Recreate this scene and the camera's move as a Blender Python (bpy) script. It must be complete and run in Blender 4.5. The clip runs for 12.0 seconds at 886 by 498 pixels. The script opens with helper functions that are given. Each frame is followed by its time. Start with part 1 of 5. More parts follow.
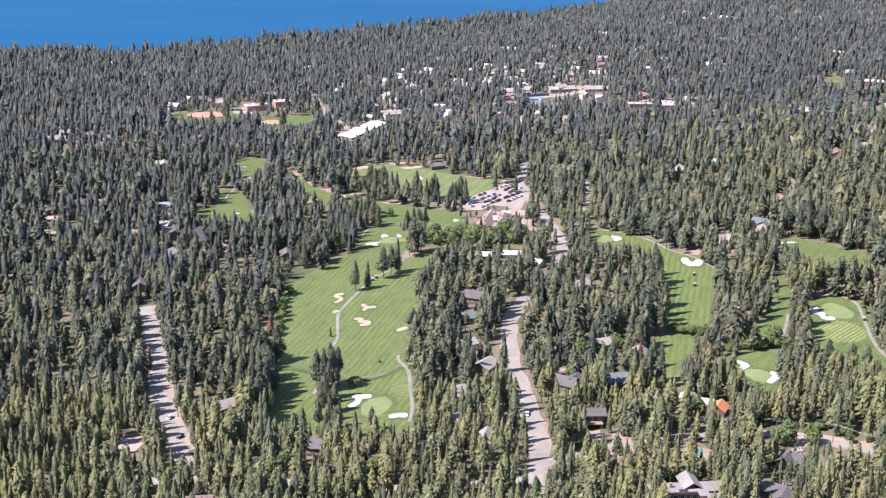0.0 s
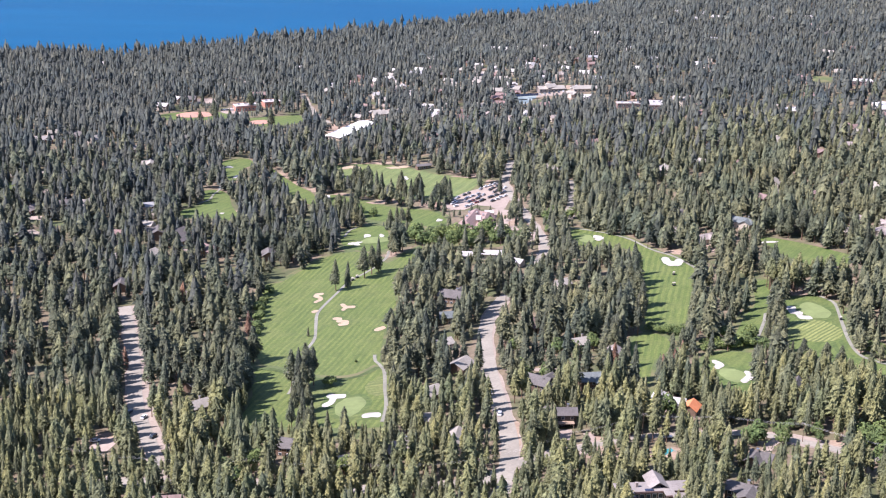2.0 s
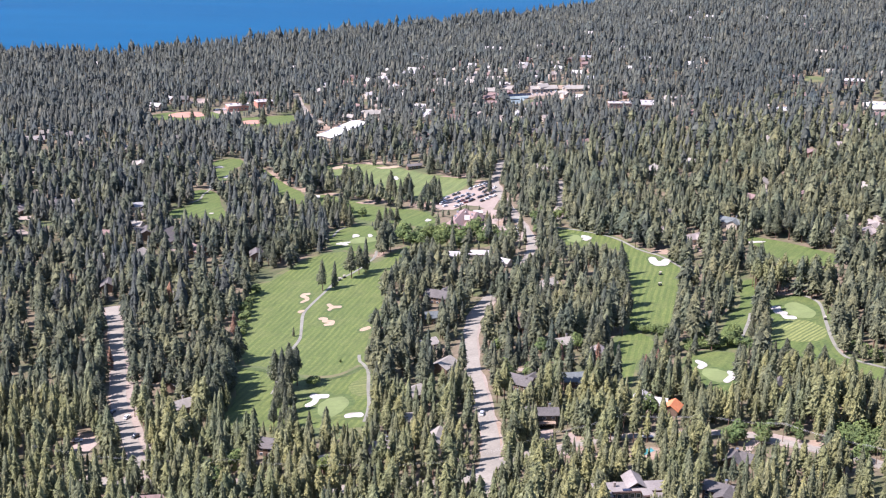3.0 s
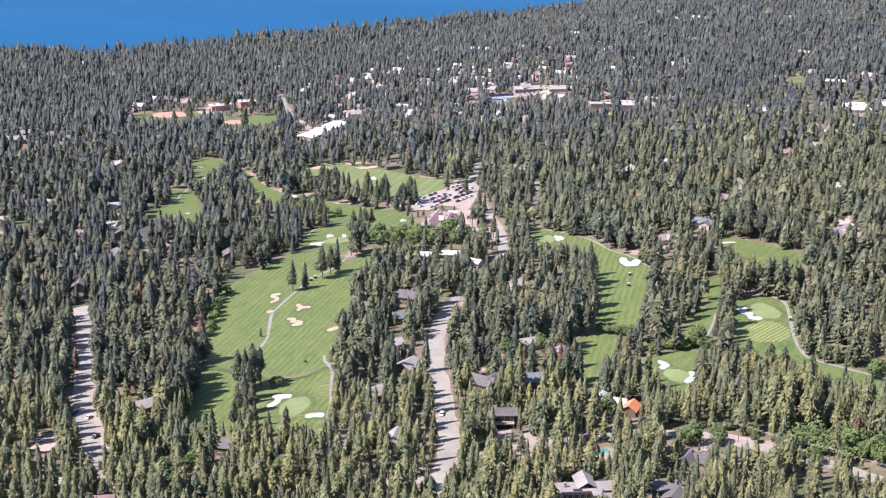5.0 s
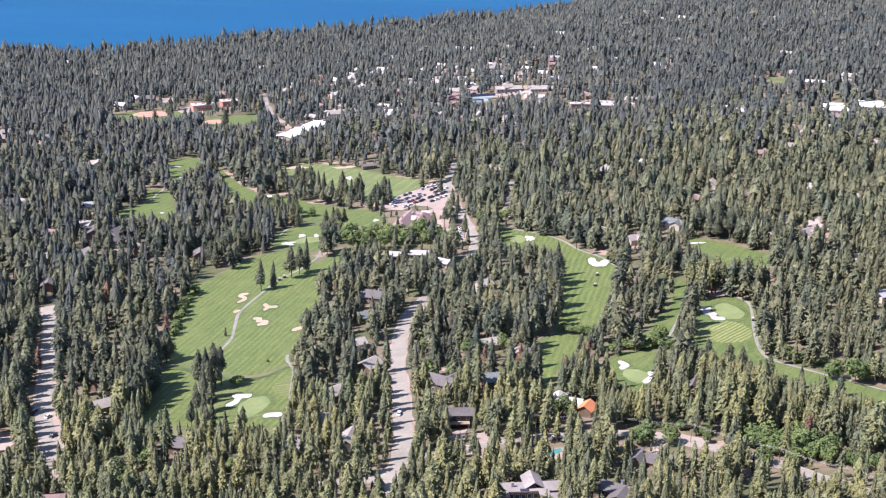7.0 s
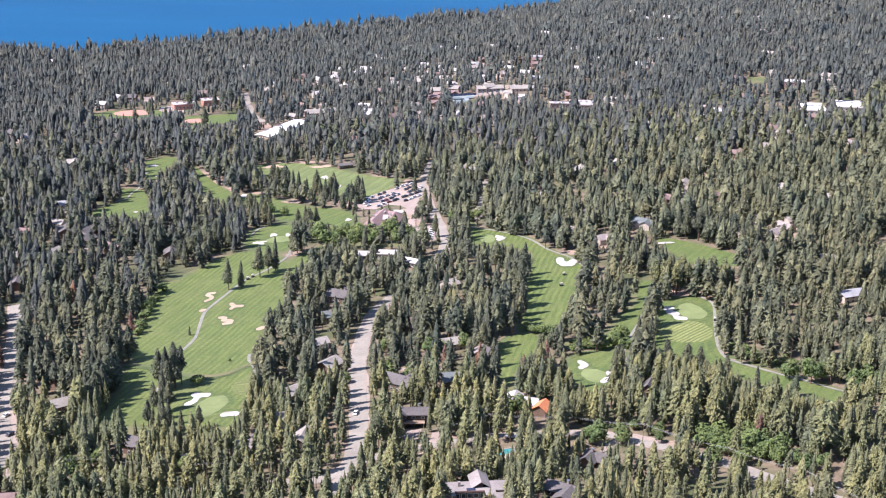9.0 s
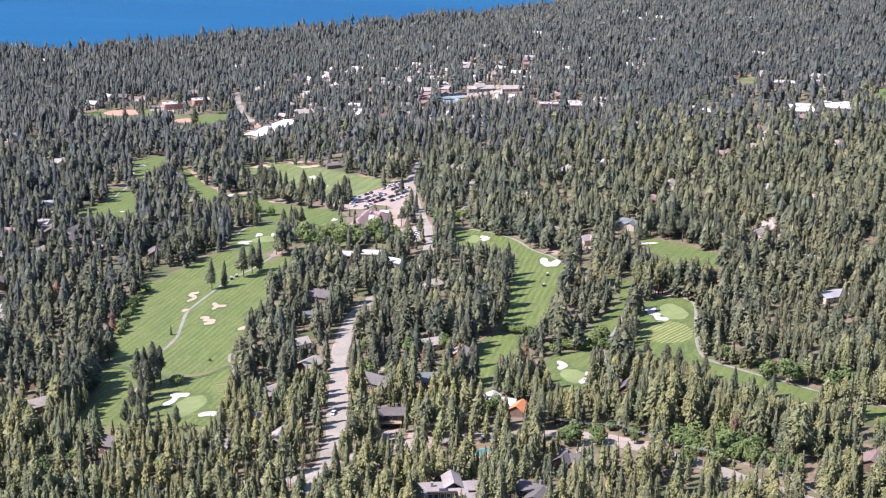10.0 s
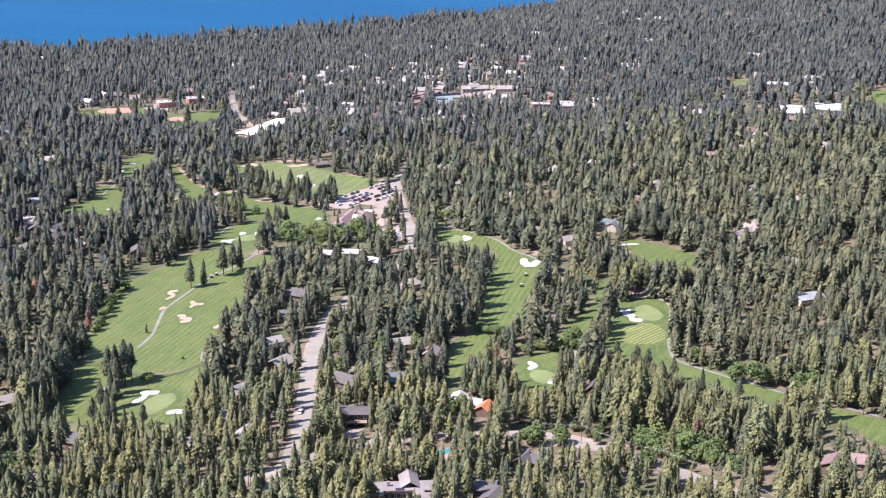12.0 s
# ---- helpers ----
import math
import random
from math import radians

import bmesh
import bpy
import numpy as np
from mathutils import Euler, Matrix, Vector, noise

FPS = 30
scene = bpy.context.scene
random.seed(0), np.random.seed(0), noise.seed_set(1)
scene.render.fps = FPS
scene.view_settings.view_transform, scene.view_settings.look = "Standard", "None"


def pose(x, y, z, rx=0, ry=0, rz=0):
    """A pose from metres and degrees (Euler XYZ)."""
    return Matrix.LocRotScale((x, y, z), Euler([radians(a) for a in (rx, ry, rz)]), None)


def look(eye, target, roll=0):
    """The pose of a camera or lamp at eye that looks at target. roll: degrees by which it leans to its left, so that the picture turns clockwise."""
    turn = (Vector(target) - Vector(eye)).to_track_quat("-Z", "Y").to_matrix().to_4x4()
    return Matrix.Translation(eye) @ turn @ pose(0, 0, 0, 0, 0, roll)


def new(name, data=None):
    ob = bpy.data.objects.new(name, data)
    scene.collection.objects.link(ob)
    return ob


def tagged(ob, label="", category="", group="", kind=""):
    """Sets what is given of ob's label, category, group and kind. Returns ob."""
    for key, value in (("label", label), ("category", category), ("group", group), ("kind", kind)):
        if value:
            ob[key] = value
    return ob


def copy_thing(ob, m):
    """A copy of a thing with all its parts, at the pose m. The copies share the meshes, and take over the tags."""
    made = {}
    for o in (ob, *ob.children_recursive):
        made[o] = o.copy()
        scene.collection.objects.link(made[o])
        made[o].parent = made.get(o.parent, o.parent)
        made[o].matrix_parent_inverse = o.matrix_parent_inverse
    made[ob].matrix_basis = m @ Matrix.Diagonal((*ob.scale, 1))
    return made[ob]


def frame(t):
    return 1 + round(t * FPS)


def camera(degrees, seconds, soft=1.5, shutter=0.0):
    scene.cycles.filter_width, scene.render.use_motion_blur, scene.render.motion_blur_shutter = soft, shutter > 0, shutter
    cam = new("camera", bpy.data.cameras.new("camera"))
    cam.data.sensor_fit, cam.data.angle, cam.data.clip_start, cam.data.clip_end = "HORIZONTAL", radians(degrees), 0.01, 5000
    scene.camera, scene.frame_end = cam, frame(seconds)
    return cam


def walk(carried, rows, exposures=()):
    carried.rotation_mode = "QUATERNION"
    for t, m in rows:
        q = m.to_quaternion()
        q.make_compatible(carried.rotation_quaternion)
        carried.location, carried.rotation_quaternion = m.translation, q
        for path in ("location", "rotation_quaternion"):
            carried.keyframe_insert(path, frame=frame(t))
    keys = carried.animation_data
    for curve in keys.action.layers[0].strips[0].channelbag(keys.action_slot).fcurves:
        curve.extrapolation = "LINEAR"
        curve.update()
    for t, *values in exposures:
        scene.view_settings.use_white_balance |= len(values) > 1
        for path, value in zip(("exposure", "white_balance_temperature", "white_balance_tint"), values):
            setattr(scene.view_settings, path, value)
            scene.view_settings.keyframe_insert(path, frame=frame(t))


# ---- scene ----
from mathutils import geometry

cam = camera(36.0, 12.0, soft=1.1)
PATH = [
    (0, (-52.995, 1.984, 277.348), (-57.728, 761.840, 27.156), 1.184),
    (0.5, (-50.133, 1.954, 277.375), (-55.433, 761.782, 27.108), 1.121),
    (1, (-47.009, 1.928, 277.459), (-52.541, 761.744, 27.160), 1.121),
    (1.5, (-43.613, 1.873, 277.571), (-49.245, 761.694, 27.292), 1.115),
    (2, (-39.984, 1.786, 277.752), (-45.720, 761.579, 27.388), 1.107),
    (2.5, (-36.076, 1.641, 277.978), (-41.868, 761.412, 27.550), 1.100),
    (3, (-31.863, 1.414, 278.259), (-37.750, 761.150, 27.726), 1.087),
    (5, (-14.280, 0.381, 279.455), (-19.854, 760.057, 28.731), 1.141),
    (5.5, (-9.767, 0.172, 279.722), (-15.211, 759.821, 28.917), 1.179),
    (6, (-5.135, -0.001, 280.001), (-10.488, 759.627, 29.128), 1.201),
    (6.5, (-0.327, -0.214, 280.243), (-5.658, 759.386, 29.286), 1.219),
    (7, (4.510, -0.428, 280.527), (-0.631, 759.149, 29.495), 1.242),
    (9, (23.603, -0.975, 281.555), (19.017, 758.416, 29.949), 1.334),
    (9.5, (28.417, -0.967, 281.778), (24.023, 758.397, 30.089), 1.368),
    (10, (33.294, -0.892, 281.915), (29.000, 758.505, 30.323), 1.431),
    (10.5, (38.241, -0.737, 282.032), (33.619, 758.658, 30.441), 1.449),
    (11, (43.187, -0.591, 282.156), (37.341, 758.776, 30.505), 1.508),
    (11.5, (48.078, -0.549, 282.269), (39.762, 758.764, 30.525), 1.575),
    (12, (52.998, -0.587, 282.365), (41.865, 758.665, 30.546), 1.633),
]
walk(cam, [(t, look(eye, target, roll)) for t, eye, target, roll in PATH], [(0, 0.95, 6200, 23)])

# world, sun
SUN_EL, SUN_FROM = 49.0, Vector((-0.945, -0.327, 0))   # the sun stands to the left of the view and a little behind it
world = bpy.data.worlds.new("World")
scene.world = world
world.use_nodes = True
_n = world.node_tree.nodes
sky = _n.new("ShaderNodeTexSky")
sky.sky_type, sky.sun_disc = 'NISHITA', False
sky.sun_elevation = radians(SUN_EL)
sky.sun_rotation = math.atan2(SUN_FROM.x, SUN_FROM.y)
sky.altitude = 2000
world.node_tree.links.new(sky.outputs[0], _n["Background"].inputs[0])
_n["Background"].inputs[1].default_value = 0.125
sun = new("sun", bpy.data.lights.new("sun", "SUN"))
sun.data.energy, sun.data.angle, sun.data.color = 4.95, radians(0.5), (1.0, 0.95, 0.905)
_s = SUN_FROM.normalized() * math.cos(radians(SUN_EL)) + Vector((0, 0, math.sin(radians(SUN_EL))))
sun.matrix_world = look(_s * 500, (0, 0, 0))

LAKE_Z = -58.0
rnd = random.Random(7)
rng = np.random.default_rng(7)

# ---- materials ----
def shade(name, rough=0.9, metal=0.0):
    m = bpy.data.materials.new(name)
    m.use_nodes = True
    b = m.node_tree.nodes["Principled BSDF"]
    b.inputs["Roughness"].default_value, b.inputs["Metallic"].default_value = rough, metal
    return m, m.node_tree.nodes, m.node_tree.links, b


def place_in_world(n):
    return n.new("ShaderNodeNewGeometry").outputs["Position"]


def noise_at(n, l, pos, scale, detail=3.0, rough=0.6):
    t = n.new("ShaderNodeTexNoise")
    t.inputs["Scale"].default_value, t.inputs["Detail"].default_value, t.inputs["Roughness"].default_value = scale, detail, rough
    l.new(pos, t.inputs["Vector"])
    return t.outputs["Fac"]


def ramp(n, l, fac, stops):
    r = n.new("ShaderNodeValToRGB")
    e = r.color_ramp.elements
    while len(e) < len(stops):
        e.new(0.5)
    for k, (p, c) in enumerate(stops):
        e[k].position, e[k].color = p, (*c, 1)
    l.new(fac, r.inputs["Fac"])
    return r.outputs["Color"]


def mix(n, l, kind, fac, a, b):
    m = n.new("ShaderNodeMix")
    m.data_type, m.blend_type = 'RGBA', kind
    for sock, v in ((m.inputs[0], fac), (m.inputs[6], a), (m.inputs[7], b)):
        if hasattr(v, "links"):
            l.new(v, sock)
        else:
            sock.default_value = v if isinstance(v, float) else (*v, 1)
    return m.outputs[2]


def bump(n, l, b, height, strength, dist):
    k = n.new("ShaderNodeBump")
    k.inputs["Strength"].default_value, k.inputs["Distance"].default_value = strength, dist
    l.new(height, k.inputs["Height"])
    l.new(k.outputs[0], b.inputs["Normal"])


def mottled(name, c1, c2, fine=0.8, coarse=0.06, rough=0.9, third=None, relief=0.3):
    """A worn surface: a colour that wanders at two scales."""
    m, n, l, b = shade(name, rough)
    p = place_in_world(n)
    f1, f2 = noise_at(n, l, p, fine, 4), noise_at(n, l, p, coarse, 3)
    col = ramp(n, l, f1, [(0.3, c1), (0.7, c2)])
    if third:
        col = mix(n, l, 'MIX', ramp(n, l, f2, [(0.45, (0, 0, 0)), (0.62, (1, 1, 1))]), col, third)
    else:
        col = mix(n, l, 'MULTIPLY', 1.0, col, ramp(n, l, f2, [(0.25, (0.75, 0.75, 0.75)), (0.75, (1.15, 1.15, 1.15))]))
    l.new(col, b.inputs["Base Color"])
    bump(n, l, b, f1, relief, 0.3)
    return m


def lawn_mat(name, dark, light, angle, width, third=(0.128, 0.154, 0.048), contrast=1.0):
    """Mown turf: bands of two grass leans, dry patches and fine mottle."""
    m, n, l, b = shade(name, 0.85)
    p = place_in_world(n)
    turn = n.new("ShaderNodeVectorRotate")
    turn.rotation_type = 'Z_AXIS'
    turn.inputs["Angle"].default_value = radians(angle)
    l.new(p, turn.inputs["Vector"])
    wave = n.new("ShaderNodeTexWave")
    wave.inputs["Scale"].default_value = 0.314 / width
    wave.inputs["Distortion"].default_value, wave.inputs["Detail"].default_value = 2.6, 4.0
    wave.inputs["Detail Scale"].default_value = 0.7
    l.new(turn.outputs[0], wave.inputs["Vector"])
    dark, light = ([(a + b) / 2 + contrast * (c - (a + b) / 2) for a, b, c in zip(dark, light, one)] for one in (dark, light))
    col = ramp(n, l, wave.outputs["Fac"], [(0.35, dark), (0.65, light)])
    dry = ramp(n, l, noise_at(n, l, p, 0.06, 5), [(0.45, (0, 0, 0)), (0.72, (0.8, 0.8, 0.8))])
    col = mix(n, l, 'MIX', dry, col, third)
    streak = n.new("ShaderNodeMapping")      # mower streaks along the bands
    streak.inputs["Scale"].default_value = (0.55, 0.045, 1.0)
    l.new(turn.outputs[0], streak.inputs["Vector"])
    col = mix(n, l, 'MULTIPLY', 1.0, col, ramp(n, l, noise_at(n, l, streak.outputs[0], 1.0, 4, 0.65), [(0.32, (0.76, 0.80, 0.78)), (0.68, (1.22, 1.18, 1.16))]))
    f = noise_at(n, l, p, 0.8, 5)
    col = mix(n, l, 'MULTIPLY', 1.0, col, ramp(n, l, f, [(0.3, (0.74, 0.76, 0.74)), (0.7, (1.24, 1.22, 1.16))]))
    l.new(col, b.inputs["Base Color"])
    bump(n, l, b, f, 0.25, 0.2)
    return m


def foliage(name, dark, mid, light, patch=0.03, grain=(0.62, 1.30), fine=1.6):
    m, n, l, b = shade(name, 0.75)
    g = n.new("ShaderNodeNewGeometry")
    col = ramp(n, l, g.outputs["Random Per Island"], [(0.0, dark), (0.5, mid), (1.0, light)])
    f = noise_at(n, l, g.outputs["Position"], patch, 3)
    col = mix(n, l, 'MULTIPLY', 1.0, col, ramp(n, l, f, [(0.3, (0.74, 0.84, 0.92)), (0.7, (1.24, 1.14, 1.02))]))
    flat = n.new("ShaderNodeVectorMath")      # one tree differs from the next
    flat.operation = 'MULTIPLY'
    flat.inputs[1].default_value = (1, 1, 0.12)
    l.new(g.outputs["Position"], flat.inputs[0])
    col = mix(n, l, 'MULTIPLY', 1.0, col, ramp(n, l, noise_at(n, l, flat.outputs[0], 0.17, 2), [(0.3, (0.70, 0.74, 0.82)), (0.7, (1.28, 1.24, 1.12))]))
    col = mix(n, l, 'MULTIPLY', 1.0, col, ramp(n, l, noise_at(n, l, g.outputs["Position"], fine, 3, 0.7), [(0.36, (grain[0], grain[0] * 1.06, grain[0] * 1.13)), (0.64, (grain[1], grain[1] * 0.98, grain[1] * 0.90))]))
    l.new(col, b.inputs["Base Color"])
    b.inputs["Specular IOR Level"].default_value = 0.25
    bump(n, l, b, noise_at(n, l, g.outputs["Position"], 1.6, 3), 1.0, 1.0)
    return m


M = {}
M["floor"] = mottled("forest_floor", (0.135, 0.104, 0.067), (0.24, 0.188, 0.124), 0.35, 0.03, third=(0.085, 0.097, 0.040))
M["dry"] = mottled("dry_earth", (0.28, 0.20, 0.145), (0.39, 0.29, 0.215), 0.5, 0.08)
M["asphalt"] = mottled("worn_asphalt", (0.262, 0.236, 0.196), (0.338, 0.307, 0.258), 0.9, 0.05)
M["lot"] = mottled("lot_asphalt", (0.31, 0.245, 0.204), (0.395, 0.317, 0.268), 0.7, 0.06)
M["shoulder"] = mottled("gravel_shoulder", (0.29, 0.235, 0.195), (0.38, 0.31, 0.255), 0.8, 0.08)
M["path"] = mottled("path_concrete", (0.215, 0.210, 0.172), (0.285, 0.277, 0.228), 0.9, 0.08)
M["sand"] = mottled("bunker_sand", (0.40, 0.375, 0.335), (0.54, 0.51, 0.465), 0.45, 0.15, relief=0.15)
M["warm_sand"] = mottled("warm_sand", (0.39, 0.295, 0.195), (0.48, 0.37, 0.26), 0.8, 0.15, relief=0.15)
M["clay"] = mottled("infield_clay", (0.43, 0.225, 0.165), (0.51, 0.28, 0.21), 0.8, 0.1)
M["fairway"] = lawn_mat("fairway_turf", (0.090, 0.128, 0.031), (0.122, 0.157, 0.041), 13, 3.4)
M["fairway_b"] = lawn_mat("fairway_turf_cross", (0.090, 0.130, 0.031), (0.124, 0.161, 0.042), 12, 3.6)
M["rough"] = lawn_mat("rough_turf", (0.080, 0.120, 0.030), (0.114, 0.154, 0.040), 30, 6.0, contrast=0.45)
M["long_grass"] = mottled("long_grass", (0.075, 0.10, 0.035), (0.12, 0.15, 0.055), 0.6, 0.08, third=(0.16, 0.15, 0.07))
M["dry_turf"] = lawn_mat("dry_turf", (0.120, 0.150, 0.048), (0.148, 0.175, 0.058), 70, 3.2, third=(0.165, 0.165, 0.072))
M["collar"] = lawn_mat("collar_turf", (0.070, 0.110, 0.030), (0.088, 0.126, 0.036), 60, 4.0)
M["reeds"] = mottled("reeds", (0.045, 0.070, 0.020), (0.090, 0.125, 0.036), 0.8, 0.1)
M["range"] = lawn_mat("range_turf", (0.125, 0.165, 0.058), (0.150, 0.185, 0.068), 20, 9.0)
M["green"] = mottled("putting_green", (0.168, 0.212, 0.078), (0.198, 0.243, 0.092), 0.7, 0.1, relief=0.05)
M["bark"] = mottled("bark", (0.10, 0.06, 0.04), (0.20, 0.12, 0.08), 1.5, 0.3)
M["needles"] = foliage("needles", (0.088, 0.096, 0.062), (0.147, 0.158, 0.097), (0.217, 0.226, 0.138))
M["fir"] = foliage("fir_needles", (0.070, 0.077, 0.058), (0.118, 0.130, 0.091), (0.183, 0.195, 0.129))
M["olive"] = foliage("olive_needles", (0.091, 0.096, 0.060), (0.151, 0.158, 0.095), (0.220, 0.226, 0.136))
# near-slope needles: yellower, with sunlit brightness put into the colour
M["young"] = foliage("near_bright_pine_needles", (0.157, 0.164, 0.080), (0.223, 0.229, 0.111), (0.273, 0.279, 0.146), grain=(0.50, 1.40), fine=2.7)
M["near_bright_fir"] = foliage("near_bright_fir_needles", (0.126, 0.138, 0.080), (0.181, 0.192, 0.109), (0.222, 0.232, 0.138), grain=(0.50, 1.40), fine=2.7)
# bluish, low-contrast needles: distance haze put into the colour
M["haze_fir"] = foliage("haze_fir_needles", (0.068, 0.076, 0.073), (0.093, 0.103, 0.096), (0.132, 0.141, 0.123), grain=(0.74, 1.20), fine=0.55)
M["leaf"] = foliage("leaves", (0.084, 0.124, 0.044), (0.142, 0.190, 0.067), (0.206, 0.252, 0.096))
M["dead"] = foliage("dead_needles", (0.16, 0.085, 0.06), (0.24, 0.135, 0.095), (0.31, 0.19, 0.14))
for key, a, c in (("r0", (0.105, 0.095, 0.09), (0.165, 0.15, 0.142)), ("r1", (0.29, 0.262, 0.228), (0.39, 0.358, 0.312)), ("r2", (0.38, 0.36, 0.34), (0.54, 0.515, 0.485)),
                  ("r3", (0.20, 0.135, 0.122), (0.285, 0.198, 0.18)), ("r9", (0.235, 0.208, 0.192), (0.315, 0.282, 0.262)), ("r8", (0.26, 0.176, 0.156), (0.35, 0.245, 0.22)), ("r4", (0.62, 0.20, 0.08), (0.72, 0.28, 0.13)), ("r5", (0.26, 0.22, 0.20), (0.36, 0.31, 0.28)),
                  ("r6", (0.12, 0.14, 0.14), (0.18, 0.20, 0.20)), ("r7", (0.29, 0.29, 0.298), (0.37, 0.37, 0.378)), ("dark", (0.06, 0.05, 0.045), (0.10, 0.085, 0.075)), ("timber", (0.13, 0.085, 0.06), (0.20, 0.135, 0.095)),
                  ("stucco", (0.42, 0.365, 0.30), (0.54, 0.475, 0.40)), ("brick", (0.42, 0.19, 0.14), (0.50, 0.25, 0.19)), ("white", (0.68, 0.67, 0.65), (0.76, 0.75, 0.73))):
    M[key] = mottled("surface_" + key, a, c, 1.2, 0.12, 0.85)
M["trimwood"] = mottled("trim_wood", (0.30, 0.22, 0.16), (0.40, 0.30, 0.22), 1.5, 0.2)
M["court"] = mottled("court_blue", (0.15, 0.20, 0.215), (0.18, 0.23, 0.245), 0.5, 0.05)
M["court2"] = mottled("court_green", (0.24, 0.29, 0.29), (0.29, 0.34, 0.34), 0.5, 0.05)
M["pool"] = mottled("pool_water", (0.05, 0.24, 0.25), (0.08, 0.32, 0.32), 0.8, 0.3, 0.1)
M["solar"] = mottled("solar_glass", (0.02, 0.025, 0.05), (0.04, 0.05, 0.09), 1.0, 0.2, 0.15)
M["cable"] = mottled("cable_sheath", (0.50, 0.50, 0.50), (0.66, 0.66, 0.66), 1.0, 0.1, 0.5)
M["metal"], _, _, _b = shade("galvanised_metal", 0.4, 0.9)
_b.inputs["Base Color"].default_value = (0.55, 0.56, 0.58, 1)
M["glass"], _, _, _b = shade("window_glass", 0.08)
_b.inputs["Base Color"].default_value = (0.05, 0.065, 0.08, 1)
M["tyre"], _, _, _b = shade("tyre_rubber", 0.8)
_b.inputs["Base Color"].default_value = (0.02, 0.02, 0.02, 1)
for key, c in (("car_white", (0.8, 0.8, 0.8)), ("car_silver", (0.45, 0.47, 0.5)), ("car_black", (0.02, 0.02, 0.025)), ("car_red", (0.22, 0.03, 0.025)), ("car_blue", (0.04, 0.06, 0.13))):
    M[key], _, _, _b = shade(key, 0.25)
    _b.inputs["Base Color"].default_value = (*c, 1)
    _b.inputs["Coat Weight"].default_value = 0.6


def lake_mat():
    m, n, l, b = shade("lake_water", 0.35)
    p = place_in_world(n)
    mp = n.new("ShaderNodeMapping")
    mp.inputs["Scale"].default_value = (0.0009, 0.0055, 1.0)
    l.new(p, mp.inputs["Vector"])
    f = noise_at(n, l, mp.outputs[0], 1.0, 6, 0.6)
    l.new(ramp(n, l, f, [(0.30, (0.001, 0.060, 0.150)), (0.64, (0.003, 0.086, 0.192))]), b.inputs["Base Color"])
    b.inputs["IOR"].default_value = 1.33
    b.inputs["Specular IOR Level"].default_value = 0.02
    bump(n, l, b, noise_at(n, l, p, 0.25, 4), 0.5, 0.6)
    return m


M["water"] = lake_mat()


# ---- the plan, in metres ----
LAWNS = {}
LAWNS['double_fairway'] = [(-155, 780), (-146, 708), (-145, 674), (-136, 638), (-140, 626), (-134, 597), (-135, 572), (-135, 560), (-100, 553), (-68, 552), (-71, 590), (-72, 622), (-76, 648), (-76, 685), (-77, 716), (-72, 736), (-76, 788), (-68, 824), (-60, 861), (-74, 838), (-82, 825), (-93, 848), (-105, 855), (-122, 845), (-136, 814), (-145, 791)]
LAWNS['upper_green'] = [(-116, 901), (-107, 919), (-91, 920), (-85, 901), (-83, 860), (-94, 854), (-106, 861), (-115, 876)]
LAWNS['creek_fairway'] = [(-141, 1007), (-133, 1019), (-104, 988), (-85, 971), (-63, 961), (-49, 945), (-45, 920), (-56, 912), (-65, 919), (-98, 937), (-112, 963), (-129, 983)]
LAWNS['creek_fairway_end'] = [(-198, 1126), (-188, 1104), (-176, 1076), (-163, 1049), (-152, 1030), (-146, 1008), (-145, 988), (-155, 998), (-169, 1020), (-180, 1059), (-190, 1094)]
LAWNS['driving_range'] = [(-145, 1109), (-137, 1123), (-108, 1123), (-77, 1098), (-48, 1068), (-22, 1050), (-24, 1024), (-39, 994), (-48, 992), (-71, 1009), (-100, 1042), (-126, 1069)]
LAWNS['west_green'] = [(-246, 970), (-243, 984), (-232, 998), (-234, 1016), (-240, 1042), (-234, 1047), (-226, 1043), (-217, 1029), (-209, 996), (-204, 979), (-199, 965), (-204, 948), (-219, 957), (-231, 957), (-241, 957)]
LAWNS['west_tee'] = [(-243, 1147), (-233, 1160), (-221, 1159), (-213, 1138), (-219, 1119), (-219, 1088), (-220, 1072), (-228, 1076), (-237, 1114)]
LAWNS['east_fairway'] = [(36, 891), (51, 882), (74, 855), (89, 817), (100, 804), (105, 781), (99, 747), (89, 700), (82, 671), (74, 663), (64, 679), (65, 725), (73, 781), (75, 822), (65, 834), (38, 850)]
LAWNS['east_fairway_end'] = [(51, 646), (63, 663), (71, 654), (70, 636), (60, 620), (51, 581), (46, 582)]
LAWNS['cross_strip'] = [(134, 745), (144, 750), (138, 722), (130, 692), (119, 655), (111, 629), (101, 635), (107, 657), (117, 684), (126, 703)]
LAWNS['lower_green'] = [(81, 604), (89, 626), (108, 624), (105, 605), (100, 578), (89, 572), (83, 588)]
LAWNS['round_green'] = [(139, 703), (146, 711), (160, 711), (167, 698), (166, 676), (159, 640), (157, 618), (160, 602), (172, 588), (186, 571), (200, 552), (195, 543), (180, 559), (165, 573), (154, 590), (146, 604), (136, 612), (129, 622), (127, 644), (133, 672)]
LAWNS['far_east_fairway'] = [(156, 836), (160, 841), (168, 834), (177, 824), (186, 812), (194, 800), (200, 789), (201, 777), (195, 769), (178, 766), (171, 773), (166, 788), (160, 807)]
LAWNS['corner_fairway'] = [(214, 537), (226, 526), (241, 512), (241, 484), (224, 492), (218, 503), (218, 512), (210, 523)]
LAWNS['far_field'] = [(436, 1284), (464, 1282), (473, 1244), (429, 1232)]
